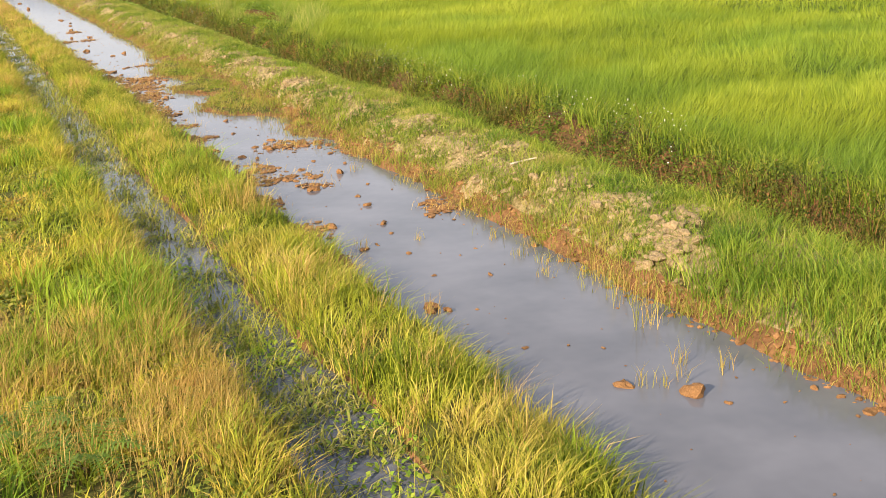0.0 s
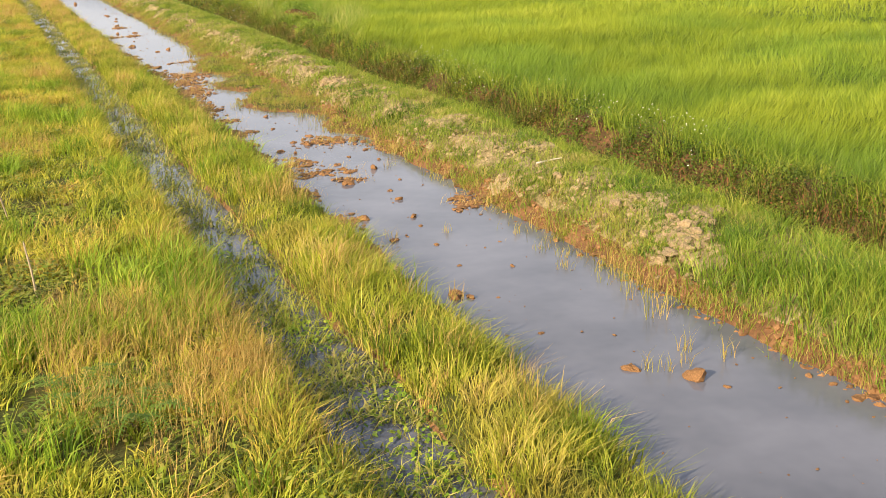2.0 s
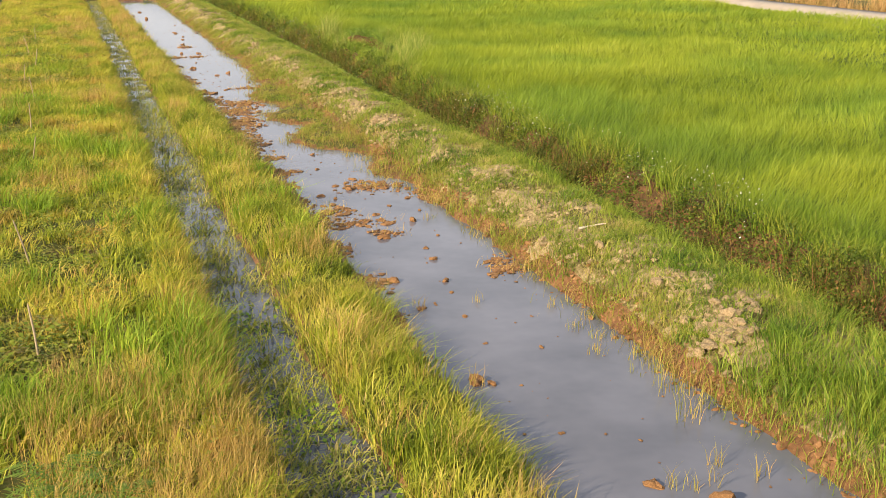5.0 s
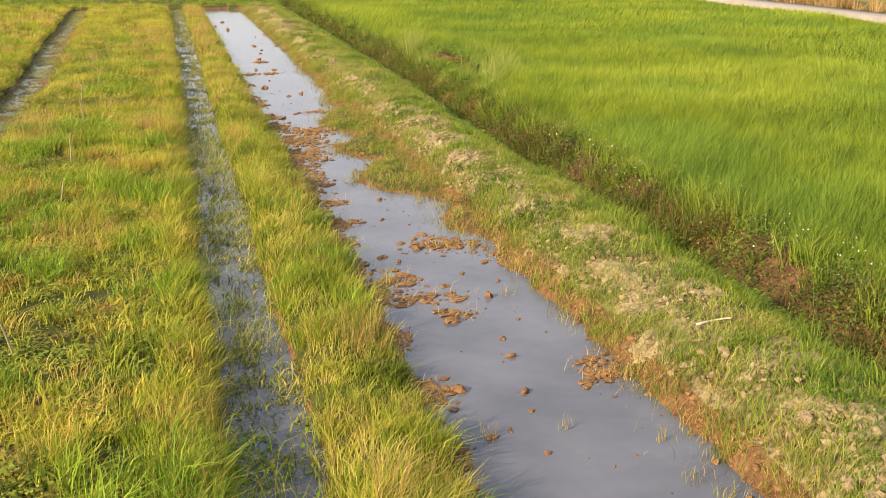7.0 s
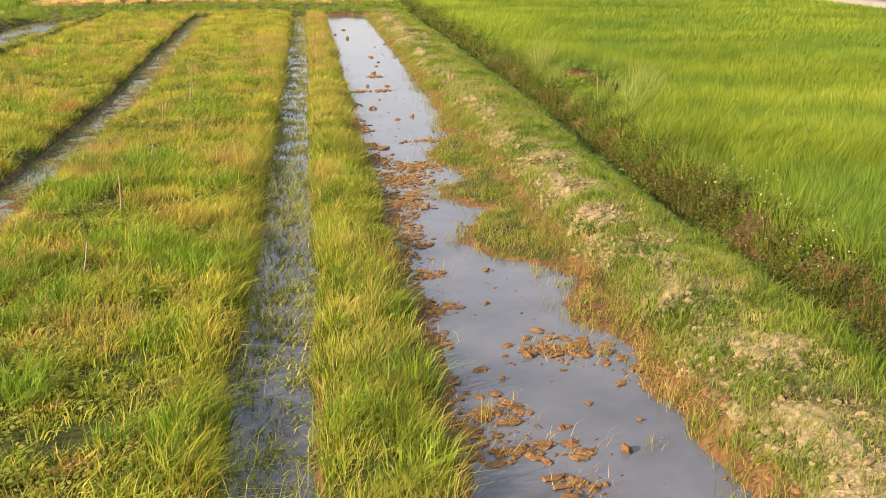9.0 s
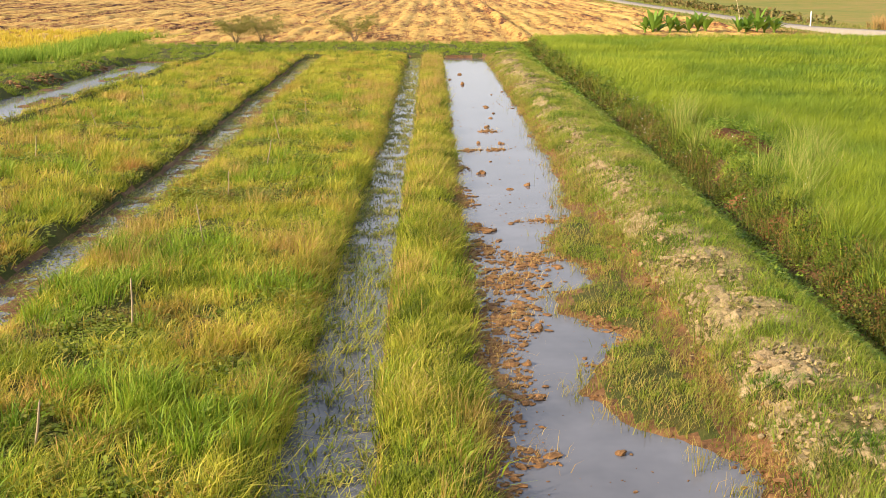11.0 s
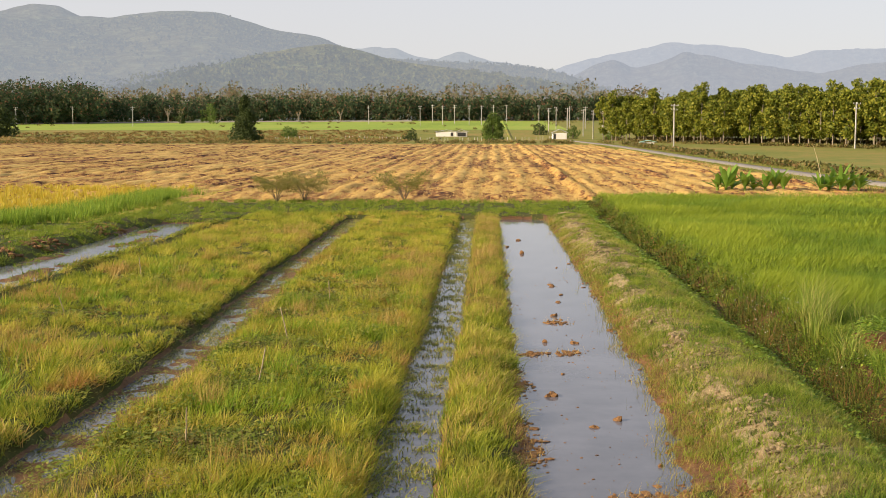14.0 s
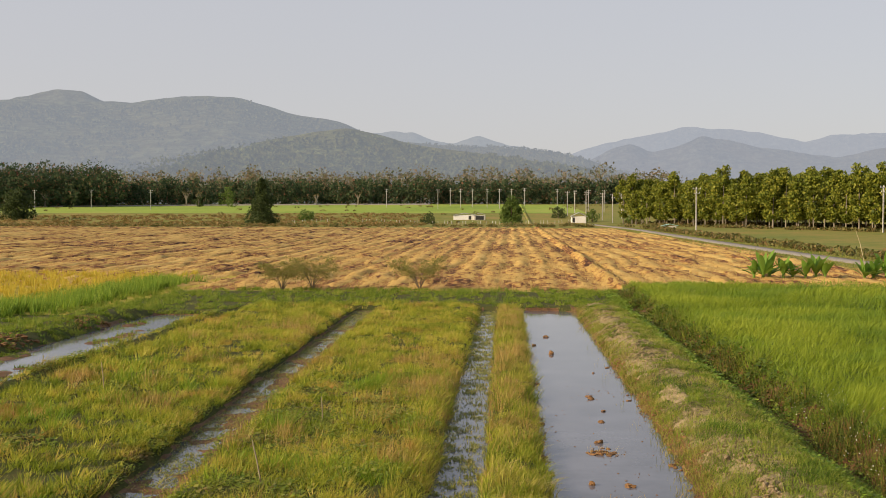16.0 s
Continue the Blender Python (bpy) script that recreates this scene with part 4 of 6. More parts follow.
# mud rafts and clods in the canal
RAFTS = [(0.55, 1.2, 0.45, 1.0), (0.75, 4.6, 0.6, 1.2), (0.85, 7.0, 0.75, 1.0), (1.3, 8.6, 0.7, 0.7), (0.45, -8.0, 0.3, 0.5), (1.15, -8.55, 0.75, 0.3), (0.95, -7.5, 0.35, 0.5),
         (0.45, 11.8, 0.35, 0.5), (2.3, -5.3, 0.7, 0.5), (0.6, -3.2, 0.35, 0.4), (0.7, -1.2, 0.35, 0.3), (0.2, 20.2, 0.3, 0.6), (0.7, 24.0, 0.4, 0.3), (1.6, 24.2, 0.35, 0.25),
         (1.6, 29.0, 0.3, 0.4), (3.3, -6.6, 0.35, 0.6), (2.85, -12.3, 0.4, 0.5), (2.2, 12.5, 0.7, 0.25), (1.55, -9.5, 0.3, 0.25), (0.3, 15.0, 0.3, 1.0),
         (0.25, -10.4, 0.28, 0.5), (0.35, -12.6, 0.25, 0.5), (0.25, -6.4, 0.3, 0.8), (0.3, -4.6, 0.3, 0.6), (0.3, -0.2, 0.3, 0.9), (0.4, 2.8, 0.4, 0.8), (0.5, 9.6, 0.4, 0.8), (0.25, -14.3, 0.2, 0.4)]
rx, ry, rs = [], [], []
for px_, py_, ax_, ay_ in RAFTS:
    n = int(330 * ax_ * ay_) + 22
    rx.append(px_ + rng.normal(0, ax_ * 0.55, n)), ry.append(py_ + rng.normal(0, ay_ * 0.55, n))
    rs.append(0.018 + 0.085 * rng.random(n) ** 2.4)
x, y, s = np.concatenate(rx), np.concatenate(ry), np.concatenate(rs)
ok = (x > 0.02) & (x < 3.5)
lumps("mud_crumbs", x[ok], y[ok], np.full(ok.sum(), 0.005), s[ok], CLOD, "orange-brown mud crumbs and rotting straw floating in the canal", 0.32)
sx, sy = np.concatenate(rx), np.concatenate(ry)
pick = rng.random(len(sx)) < 0.9
sx, sy = sx[pick], sy[pick]
grass("raft_straw", [blade_arrays(sx + rng.normal(0, 0.12, len(sx)), sy + rng.normal(0, 0.12, len(sx)), np.full(len(sx), 0.035), rng.uniform(0.05, 0.22, len(sx)),
                                  np.full(len(sx), 0.007), rng.uniform(0.7, 1.6, len(sx)), 1)], SEED, "wet brown straw lying on mud rafts", "straw")

CLODS = [(0.58, -17.14, 0.13), (0.76, -17.25, 0.07), (1.42, -20.4, 0.12), (1.94, -20.93, 0.13), (2.1, -21.3, 0.05), (0.78, -14.05, 0.10), (1.61, -12.77, 0.07), (0.76, -12.5, 0.12),
         (1.3, -14.6, 0.05), (1.5, -13.4, 0.05), (1.8, -11.47, 0.08), (1.33, -9.79, 0.13), (1.9, -10.71, 0.06), (2.27, -8.7, 0.10), (1.69, -7.94, 0.09), (2.17, -7.27, 0.06), (2.67, -7.86, 0.05),
         (0.97, -5.92, 0.08), (1.79, -1.1, 0.09), (2.04, -4.4, 0.11), (1.74, -5.46, 0.10), (2.9, -5.5, 0.09), (3.31, -6.22, 0.09), (0.48, -8.0, 0.10), (1.24, 3.95, 0.17), (0.81, 11.44, 0.14),
         (0.5, 11.9, 0.12), (0.91, 19.35, 0.16), (0.17, 20.2, 0.17), (1.63, 24.3, 0.09), (0.65, 24.1, 0.09), (1.49, 28.8, 0.10), (1.61, 16.75, 0.10), (2.13, 17.33, 0.09), (1.83, 37.6, 0.11),
         (0.43, 51.8, 0.16), (1.07, 48.7, 0.17), (1.05, 55.4, 0.14), (1.87, 37.1, 0.12), (1.89, 33.1, 0.11), (1.58, 30.2, 0.12), (0.18, 32.65, 0.13), (1.86, 25.6, 0.12), (1.09, 25.7, 0.09),
         (3.05, 27.7, 0.12), (0.3, 40.2, 0.10), (1.2, -6.3, 0.06), (1.5, -3.0, 0.06), (0.9, 2.2, 0.09), (1.1, 6.2, 0.10), (1.5, 8.2, 0.09), (2.4, -9.9, 0.05), (1.0, -18.9, 0.04), (1.9, -16.2, 0.035),
         (2.3, -14.9, 0.035), (1.2, -15.8, 0.04), (2.5, 14.2, 0.06), (1.3, 21.6, 0.06), (2.1, 34.9, 0.08), (2.4, 43.0, 0.09)]
clod_models = []
for k in range(5):
    V, F = rough_ball(2, 300 + k, 0.4)
    ob = mesh_object("mud_clod", V * np.array([1, 1, 0.75]), [F], CLOD, flat=True)
    clod_models.append(tagged(ob, "rounded brown clod of wet mud lying in shallow canal water", "mud clod", "mud clods in the canal"))
for k, (px_, py_, r) in enumerate(CLODS):
    r *= 0.8
    m = Matrix.LocRotScale((px_, py_, r * 0.12), Euler((0, 0, k * 1.7)), Vector((r * (1.0 + 0.3 * math.sin(k * 2.3)), r, r * (0.8 + 0.25 * math.cos(k * 1.9)))))
    if k < 5:
        clod_models[k].matrix_basis = m
    else:
        c = copy_thing(clod_models[k % 5], pose(0, 0, 0))
        c.matrix_basis = m

# tufts of rush that stand in the water
TUFTS = [(1.55, -20.5, 0.3, 12), (1.75, -20.6, 0.26, 10), (2.05, -20.6, 0.3, 12), (2.3, -20.2, 0.32, 14), (2.6, -20.6, 0.3, 14), (2.7, -15.6, 0.2, 30), (2.9, -16.1, 0.22, 34), (2.55, -16.6, 0.18, 24), (3.05, -15.2, 0.2, 26), (2.8, -14.6, 0.18, 18), (3.1, -17.0, 0.34, 44), (0.78, -14.0, 0.26, 14), (1.75, -14.0, 0.22, 12), (0.5, -17.3, 0.34, 16), (3.0, -18.2, 0.42, 60), (3.15, -17.6, 0.45, 50), (2.7, -19.0, 0.45, 40), (0.75, -7.6, 0.32, 30), (2.35, -5.4, 0.22, 30),
         (2.75, -5.6, 0.25, 26), (2.2, -5.2, 0.2, 20), (3.2, -7.4, 0.4, 45), (3.35, -8.4, 0.42, 45), (2.6, -8.6, 0.2, 20), (2.7, -1.5, 0.3, 40), (2.9, -2.3, 0.25, 36), (3.3, -12.6, 0.4, 40), (3.45, -10.2, 0.38, 40)]
TUFT = leafy("rush_tuft", [(0.0, (0.16, 0.20, 0.03)), (0.5, (0.32, 0.30, 0.06)), (1.0, (0.48, 0.30, 0.10))])
for px_, py_, h, n in TUFTS:
    r = 0.03 + 0.0022 * n
    x, y = px_ + rng.normal(0, r, n), py_ + rng.normal(0, r, n)
    V, F, _ = blade_arrays(x, y, np.zeros(n), h * rng.uniform(0.6, 1.2, n), np.full(n, 0.008), rng.uniform(0.1, 0.7, n), 1)
    tagged(mesh_object("rush_tuft", V, F, TUFT), "small tuft of yellowing rush standing in the canal", "rush", "rush tufts in the canal")

# green tussocks on the bund
more = np.random.default_rng(77)
TUSSOCKS = [(more.uniform(3.6, 5.8), y_ + more.normal(0, 0.3), more.uniform(0.16, 0.3), int(more.uniform(60, 150))) for y_ in np.arange(-22, 34, 0.55)] + [(3.9, -4.2, 0.42, 160), (4.0, -3.2, 0.4, 120), (4.3, -9.9, 0.3, 120), (4.6, -14.2, 0.32, 140), (4.2, -19.6, 0.48, 420), (4.6, -20.6, 0.46, 400), (3.9, -20.9, 0.46, 340), (3.8, -19.0, 0.45, 260), (4.3, -21.8, 0.46, 380), (5.3, -8.6, 0.3, 140),
            (5.0, -18.4, 0.3, 130), (4.5, 2.0, 0.3, 110), (3.9, 7.4, 0.3, 100), (5.5, -11.5, 0.28, 120), (5.6, 3.4, 0.26, 100), (5.0, 8.8, 0.28, 110), (3.7, -14.9, 0.35, 90), (3.7, -9.0, 0.3, 80)]
for px_, py_, h, n in TUSSOCKS:
    r = 0.16 + 0.001 * min(n, 220)
    x, y = px_ + rng.normal(0, r, n), py_ + rng.normal(0, r, n)
    V, F, tone = blade_arrays(x, y, ground_z(x, y), h * rng.uniform(0.5, 1.2, n), np.full(n, 0.010), rng.uniform(0.3, 1.1, n), 1)
    tagged(mesh_object("grass_tussock", V, F, FOOT, tone=tone), "fresh green grass tussock growing on the sandy bund", "grass tussock", "tussocks on the bund")

# wooden stakes on the planting mounds
WOOD = plain("weathered_stake", (0.33, 0.26, 0.16), rough=0.85, fine=20)


def stake(px_, py_, h, lean, turn):
    n = 7
    ring, levels = [], [(0, 0.016), (0.5, 0.015), (0.93, 0.013), (1.0, 0.006)]
    for t, r in levels:
        for k in range(n):
            a = 2 * math.pi * k / n
            ring.append((r * math.cos(a) + 0.01 * math.sin(4 * t), r * math.sin(a) + 0.008 * math.cos(5 * t), t * h - 0.12 * (t == 0)))
    F = [[i * n + k, i * n + (k + 1) % n, (i + 1) * n + (k + 1) % n, (i + 1) * n + k] for i in range(3) for k in range(n)]
    ob = mesh_object("stake", np.array(ring), [np.array(F), np.array([[3 * n, 3 * n + 1, 3 * n + 2], [3 * n, 3 * n + 2, 3 * n + 3], [3 * n, 3 * n + 3, 3 * n + 4], [3 * n, 3 * n + 4, 3 * n + 5], [3 * n, 3 * n + 5, 3 * n + 6]])], WOOD)
    ob.matrix_basis = Matrix.LocRotScale((px_, py_, float(ground_z(px_, py_))), Euler((radians(lean * math.cos(turn)), radians(lean * math.sin(turn)), 0)), None)
    return tagged(ob, "thin weathered wooden stake leaning in a weedy mound", "stake", "field stakes")


for k, (px_, py_) in enumerate(STAKES):
    stake(px_, py_, 0.82 + 0.12 * math.sin(k * 2.1), 11 + 6 * math.sin(k * 1.3), k * 1.9 + 3.6)

# bleached stick on the bund
sx_, sy_ = 4.23, -12.42
pts = [(sx_ + 0.55 * t, sy_ + 0.10 * math.sin(2.5 * t), float(ground_z(sx_ + 0.55 * t, sy_)) + 0.05 + 0.04 * t, 0.026 - 0.014 * t) for t in (0, 0.2, 0.4, 0.6, 0.8, 1.0)]
V = np.array([(x_, y_ + r_ * math.cos(a), z_ + r_ * math.sin(a)) for x_, y_, z_, r_ in pts for a in np.arange(6) * math.pi / 3])
F = [[i * 6 + k, i * 6 + (k + 1) % 6, i * 6 + 6 + (k + 1) % 6, i * 6 + 6 + k] for i in range(5) for k in range(6)]
tagged(mesh_object("stick", V, [np.array(F), np.array([[0, 2, 1], [0, 3, 2], [0, 4, 3], [0, 5, 4]])], plain("bleached_wood", (0.55, 0.47, 0.36), fine=25)), "bleached grey stick lying on the dry bund", "stick")

# fern by the first bed
FERN = leafy("fern", [(0.0, (0.10, 0.20, 0.02)), (1.0, (0.24, 0.34, 0.05))])
for px_, py_, size in ((-4.6, -19.2, 0.85), (-4.1, -20.0, 0.8)):
    root = tagged(new("fern"), "feathery light green fern among meadow grass", "fern", "ferns")
    root.location = (px_, py_, float(ground_z(px_, py_)))
    for k in range(13):
        a, up = k * 2.4, 0.55 + 0.25 * math.sin(k * 3.1)
        V, F = [], []
        L = size * (0.7 + 0.3 * math.sin(k * 1.7) ** 2)
        for j in range(15):
            t = (j + 1) / 15
            r, z = L * t, L * (up * 1.5 * t - 0.9 * t * t) + 0.05
            w = 0.24 * L * (1 - t) ** 0.7 * min(1, t * 5) + 0.01
            for s in (-1, 1):
                b0 = len(V)
                for rr, ww, zz in ((r - 0.012, 0, z), (r + 0.012, 0, z), (r + 0.05, s * w, z - 0.05 * w), (r + 0.03, s * w * 0.9, z - 0.06 * w)):
                    V.append((math.cos(a) * rr - math.sin(a) * ww, math.sin(a) * rr + math.cos(a) * ww, zz))
                F.append([b0, b0 + 1, b0 + 2, b0 + 3])
        b0 = len(V)
        for j in range(16):
            t = j / 15
            r, z = L * t, L * (up * 1.5 * t - 0.9 * t * t) + 0.052
            for s in (-1, 1):
                V.append((math.cos(a) * r - math.sin(a) * s * 0.008, math.sin(a) * r + math.cos(a) * s * 0.008, z))
        F += [[b0 + 2 * j, b0 + 2 * j + 1, b0 + 2 * j + 3, b0 + 2 * j + 2] for j in range(15)]
        mesh_object("frond", np.array(V), [np.array(F)], FERN, root)

# loose crumbs on and round the bare soil
qx, qy = [], []
for px_, py_, ax_, ay_ in spots[:22]:
    n = 120
    qx.append(px_ + rng.normal(0, ax_ * 0.75, n)), qy.append(py_ + rng.normal(0, ay_ * 0.8, n))
x, y = np.concatenate(qx), np.concatenate(qy)
ok = (x > 3.5) & (x < 5.8)
lumps("soil_crumbs", x[ok], y[ok], ground_z(x[ok], y[ok]) + 0.015, 0.018 + 0.05 * rng.random(ok.sum()) ** 2.2, DRYCLOD, "loose tan crumbs of soil lying on the bund", 0.75)

# overgrown heap of red earth in the rice edge


HEAPEARTH = earth("orange_earth", [(0.34, (0.10, 0.042, 0.02)), (0.5, (0.22, 0.095, 0.045)), (0.66, (0.36, 0.17, 0.085))], scale=3.0, relief=0.05)


def heap(px_, py_, rx_, ry_, h, seed, label):
    u, v = np.meshgrid(np.linspace(0, 1, 14), np.linspace(0, 2 * np.pi, 29)[:-1], indexing="ij")
    X, Y = px_ + rx_ * u * np.cos(v), py_ + ry_ * u * np.sin(v)
    Z = ground_z(X, Y) - 0.08 + h * (1 - u ** 2) * (1 + 0.35 * fbm(X, Y, 0.7, seed, 3))
    V = np.stack([X.ravel(), Y.ravel(), Z.ravel()], 1)
    F = [[i * 28 + k, (i + 1) * 28 + k, (i + 1) * 28 + (k + 1) % 28, i * 28 + (k + 1) % 28] for i in range(13) for k in range(28)]
    return tagged(mesh_object("earth_mound", V, [np.array(F)], HEAPEARTH), label, "earth mound")


heap(9.3, 22.0, 1.4, 1.7, 0.75, 131, "heap of bare red earth overgrown with weeds")
heap(7.15, 10.8, 0.42, 0.8, 0.26, 132, "small slump of red earth in the ditch bank")
heap(7.1, 14.0, 0.3, 0.6, 0.2, 133, "small slump of red earth in the ditch bank")
hk = lambda x, y: np.exp(-(((x - 8.9) / 1.8) ** 2 + ((y - 20.5) / 4.5) ** 2)) * smooth(-0.25, 0.2, fbm(x, y, 0.9, 134, 2))
x, y = scatter(60000, 6.8, 11.6, 11.0, 28.0, hk)
grass("heap_weeds", [leaves(x, y, ground_z(x, y) + 0.75 * np.clip(1 - ((x - 9.3) / 1.4) ** 2 - ((y - 22.0) / 1.7) ** 2, 0, 1) + rng.uniform(-0.02, 0.3, len(x)), rng.uniform(0.05, 0.11, len(x)), 0.9)],
      LUSH, "leafy weeds creeping over the red earth heap", "weeds")
REED = leafy("reed_clump", [(0.0, (0.16, 0.25, 0.03)), (0.6, (0.30, 0.36, 0.06)), (1.0, (0.48, 0.42, 0.14))])
for px_, py_, h, n in ((8.1, 25.2, 1.5, 170), (8.6, 26.0, 1.35, 130), (7.8, 23.6, 1.3, 120), (8.2, 15.0, 1.2, 130), (8.7, 13.4, 1.1, 110), (8.3, 11.8, 0.95, 80), (9.4, 16.6, 1.4, 150), (8.6, 27.4, 1.1, 90),
                      (10.4, 17.6, 1.45, 160), (10.9, 19.4, 1.4, 140), (11.2, 21.6, 1.3, 130), (10.8, 24.4, 1.3, 120), (9.6, 25.6, 1.3, 120), (9.0, 14.6, 1.3, 130), (10.0, 15.4, 1.35, 140), (7.7, 20.8, 1.0, 90)):
    x, y = px_ + rng.normal(0, 0.16, n), py_ + rng.normal(0, 0.16, n)
    V, F, _ = blade_arrays(x, y, ground_z(x, y), h * rng.uniform(0.6, 1.15, n), np.full(n, 0.014), rng.uniform(0.15, 0.75, n), 1)
    tagged(mesh_object("reed_clump", V, F, REED), "tall pale green reed grass clump beside the rice", "reed", "reed clumps")

# ---------------------------------------------------------------- stubble field
STRAW = earth("straw", [(0.39, (0.06, 0.024, 0.011)), (0.44, (0.24, 0.10, 0.035)), (0.50, (0.51, 0.32, 0.088)), (0.66, (0.61, 0.43, 0.145))], scale=0.22, fine=1.8, relief=0.15, stretch=(1.0, 0.22, 1.0))
prof = [(-0.95, -0.04), (-0.5, 0.11), (0.0, 0.17), (0.5, 0.11), (0.95, -0.04)]
for i, x0 in enumerate(np.arange(-210, 34, 2.45)):
    ys = np.concatenate([np.arange(87.0 + 2.0 * abs(math.sin(i * 2.7)), 150, 0.9), np.arange(150, 352 - 0.1 * x0, 3.0)])
    one = ys * 0 + i
    xs = x0 + 0.9 * fbm(one * 1.3, ys, 14.0, 141, 2) + 0.40 * fbm(one * 3.1, ys, 2.6, 142, 2)
    wd = np.clip(0.98 + 0.8 * fbm(one * 5.7, ys, 3.2, 143, 2), 0.25, 1.6)
    ht = np.clip(1.0 + 1.7 * fbm(one * 9.1, ys, 3.4, 144, 3), -0.1, 2.6)
    wd, ht = wd * (0.25 + 0.75 * smooth(87, 92, ys)), ht * smooth(86.5, 93, ys)
    inside = xs < road_x(ys) - 4.5
    xs, ys, wd, ht = xs[inside], ys[inside], wd[inside], ht[inside]
    if len(ys) < 4:
        continue
    P = np.array([[x_ + a * w_, y_, c * h_] for x_, y_, w_, h_ in zip(xs, ys, wd, ht) for a, c in prof])
    P[:, 2] += ground_z(P[:, 0], P[:, 1]) + 0.05 * fbm(P[:, 0], P[:, 1], 0.5, 145, 2)
    tagged(mesh_object("straw_windrow", P, grid_faces(len(ys), 5), STRAW), "long uneven windrow of golden cut straw on the harvested field", "windrow", "straw windrows")
x, y = scatter(60000, -90, 38, 85.5, 190, lambda x, y: (x < road_x(y) - 5) * (1 - smooth(100, 190, y) * 0.7))
grass("stubble", [blade_arrays(x, y, ground_z(x, y), rng.uniform(0.12, 0.4, len(x)), rng.uniform(0.03, 0.07, len(x)), rng.uniform(0.2, 1.0, len(x)), 0)],
      leafy("stubble_straw", [(0.0, (0.26, 0.14, 0.045)), (0.6, (0.48, 0.34, 0.105)), (1.0, (0.56, 0.46, 0.18))], through_light=0.2), "short golden rice stubble between straw rows", "stubble")

# ---------------------------------------------------------------- shrubs, trees and far things
BARK = plain("bark", (0.20, 0.15, 0.10), rough=0.9, fine=8)
PALEBARK = plain("pale_bark", (0.26, 0.22, 0.165), rough=0.9, fine=5)


def tubes(paths, sides=6):
    """paths: lists of (x, y, z, r)."""
    V, F, k = [], [], 0
    for p in paths:
        for j, (x_, y_, z_, r_) in enumerate(p):
            for s in range(sides):
                a = 2 * math.pi * s / sides
                V.append((x_ + r_ * math.cos(a), y_ + r_ * math.sin(a), z_))
        for j in range(len(p) - 1):
            for s in range(sides):
                F.append((k + j * sides + s, k + j * sides + (s + 1) % sides, k + (j + 1) * sides + (s + 1) % sides, k + (j + 1) * sides + s))
        k += len(p) * sides
    return np.array(V), [np.array(F)]


def leaf_cloud(centres, radii, per, size, flat=1.0, seed=0):
    g = np.random.default_rng(seed)
    C = np.repeat(np.asarray(centres), per, 0)
    R = np.repeat(np.asarray(radii), per)
    d = g.normal(size=C.shape)
    d /= np.linalg.norm(d, axis=1)[:, None]
    P = C + d * (R * g.uniform(0.45, 1.0, len(R)) ** 0.6)[:, None] * np.array([1, 1, flat])
    n = len(P)
    u = g.normal(size=(n, 3)) + d * 0.3
    u /= np.linalg.norm(u, axis=1)[:, None]
    w = np.cross(u, g.normal(size=(n, 3)))
    w /= np.linalg.norm(w, axis=1)[:, None]
    s = (size * g.uniform(0.6, 1.35, n))[:, None]
    V = np.stack([P - u * s * 0.5, P + w * s * 0.3, P + u * s * 0.5, P - w * s * 0.3], 1).reshape(-1, 3)
    i = np.arange(n)[:, None] * 4
    return V, [i + np.array([[0, 1, 2, 3]])]


def tree(name, centres, radii, per, size, trunk_paths, leaf_mat, bark, label, category, group="", flat=1.0, seed=0, sides=6):
    root = tagged(new(name), label, category, group)
    V, F = tubes(trunk_paths, sides)
    mesh_object("trunk", V, F, bark, root)
    V, F = leaf_cloud(centres, radii, per, size, flat, seed)
    mesh_object("crown", V, F, leaf_mat, root)
    return root


# thorny shrubs on the headland: many thin stems and a flat airy crown
SHRUB = leafy("acacia_leaves", [(0.0, (0.14, 0.16, 0.03)), (0.7, (0.28, 0.27, 0.06)), (1.0, (0.36, 0.24, 0.09))])


def shrub(px_, py_, h, spread, seed):
    g = np.random.default_rng(seed)
    paths, cen, rad = [], [], []
    for k in range(16):
        a, L = k * 2.4 + g.uniform(-0.4, 0.4), spread * g.uniform(0.45, 1.0)
        hz = h * g.uniform(0.65, 1.0)
        pts = [(math.cos(a) * L * t ** 1.3, math.sin(a) * L * t ** 1.3, hz * (t ** 0.85), 0.024 * (1 - t) + 0.006) for t in (0, 0.25, 0.5, 0.75, 1)]
        paths.append(pts)
        for t in (0.6, 0.75, 0.9, 1.0):
            for _ in range(3):
                cen.append((math.cos(a) * L * t + g.normal(0, 0.25), math.sin(a) * L * t + g.normal(0, 0.25), hz * t ** 0.85 + g.normal(0, 0.12)))
                rad.append(g.uniform(0.2, 0.42))
    ob = tree("thorn_shrub", cen, rad, 36, 0.08, paths, SHRUB, BARK, "airy thorn shrub with thin spreading stems on the headland", "shrub", "headland shrubs", 0.5, seed, 5)
    ob.location = (px_, py_, float(ground_z(px_, py_)) - 0.05)


shrub(-17.6, 85.0, 2.2, 2.1, 1)
shrub(-15.4, 85.4, 2.5, 2.5, 2)
shrub(-7.4, 86.5, 2.4, 2.6, 3)

# bananas beside the stubble
BANANA = leafy("banana_leaf", [(0.0, (0.12, 0.24, 0.03)), (0.7, (0.22, 0.36, 0.05)), (1.0, (0.38, 0.42, 0.10))], through_light=0.4)


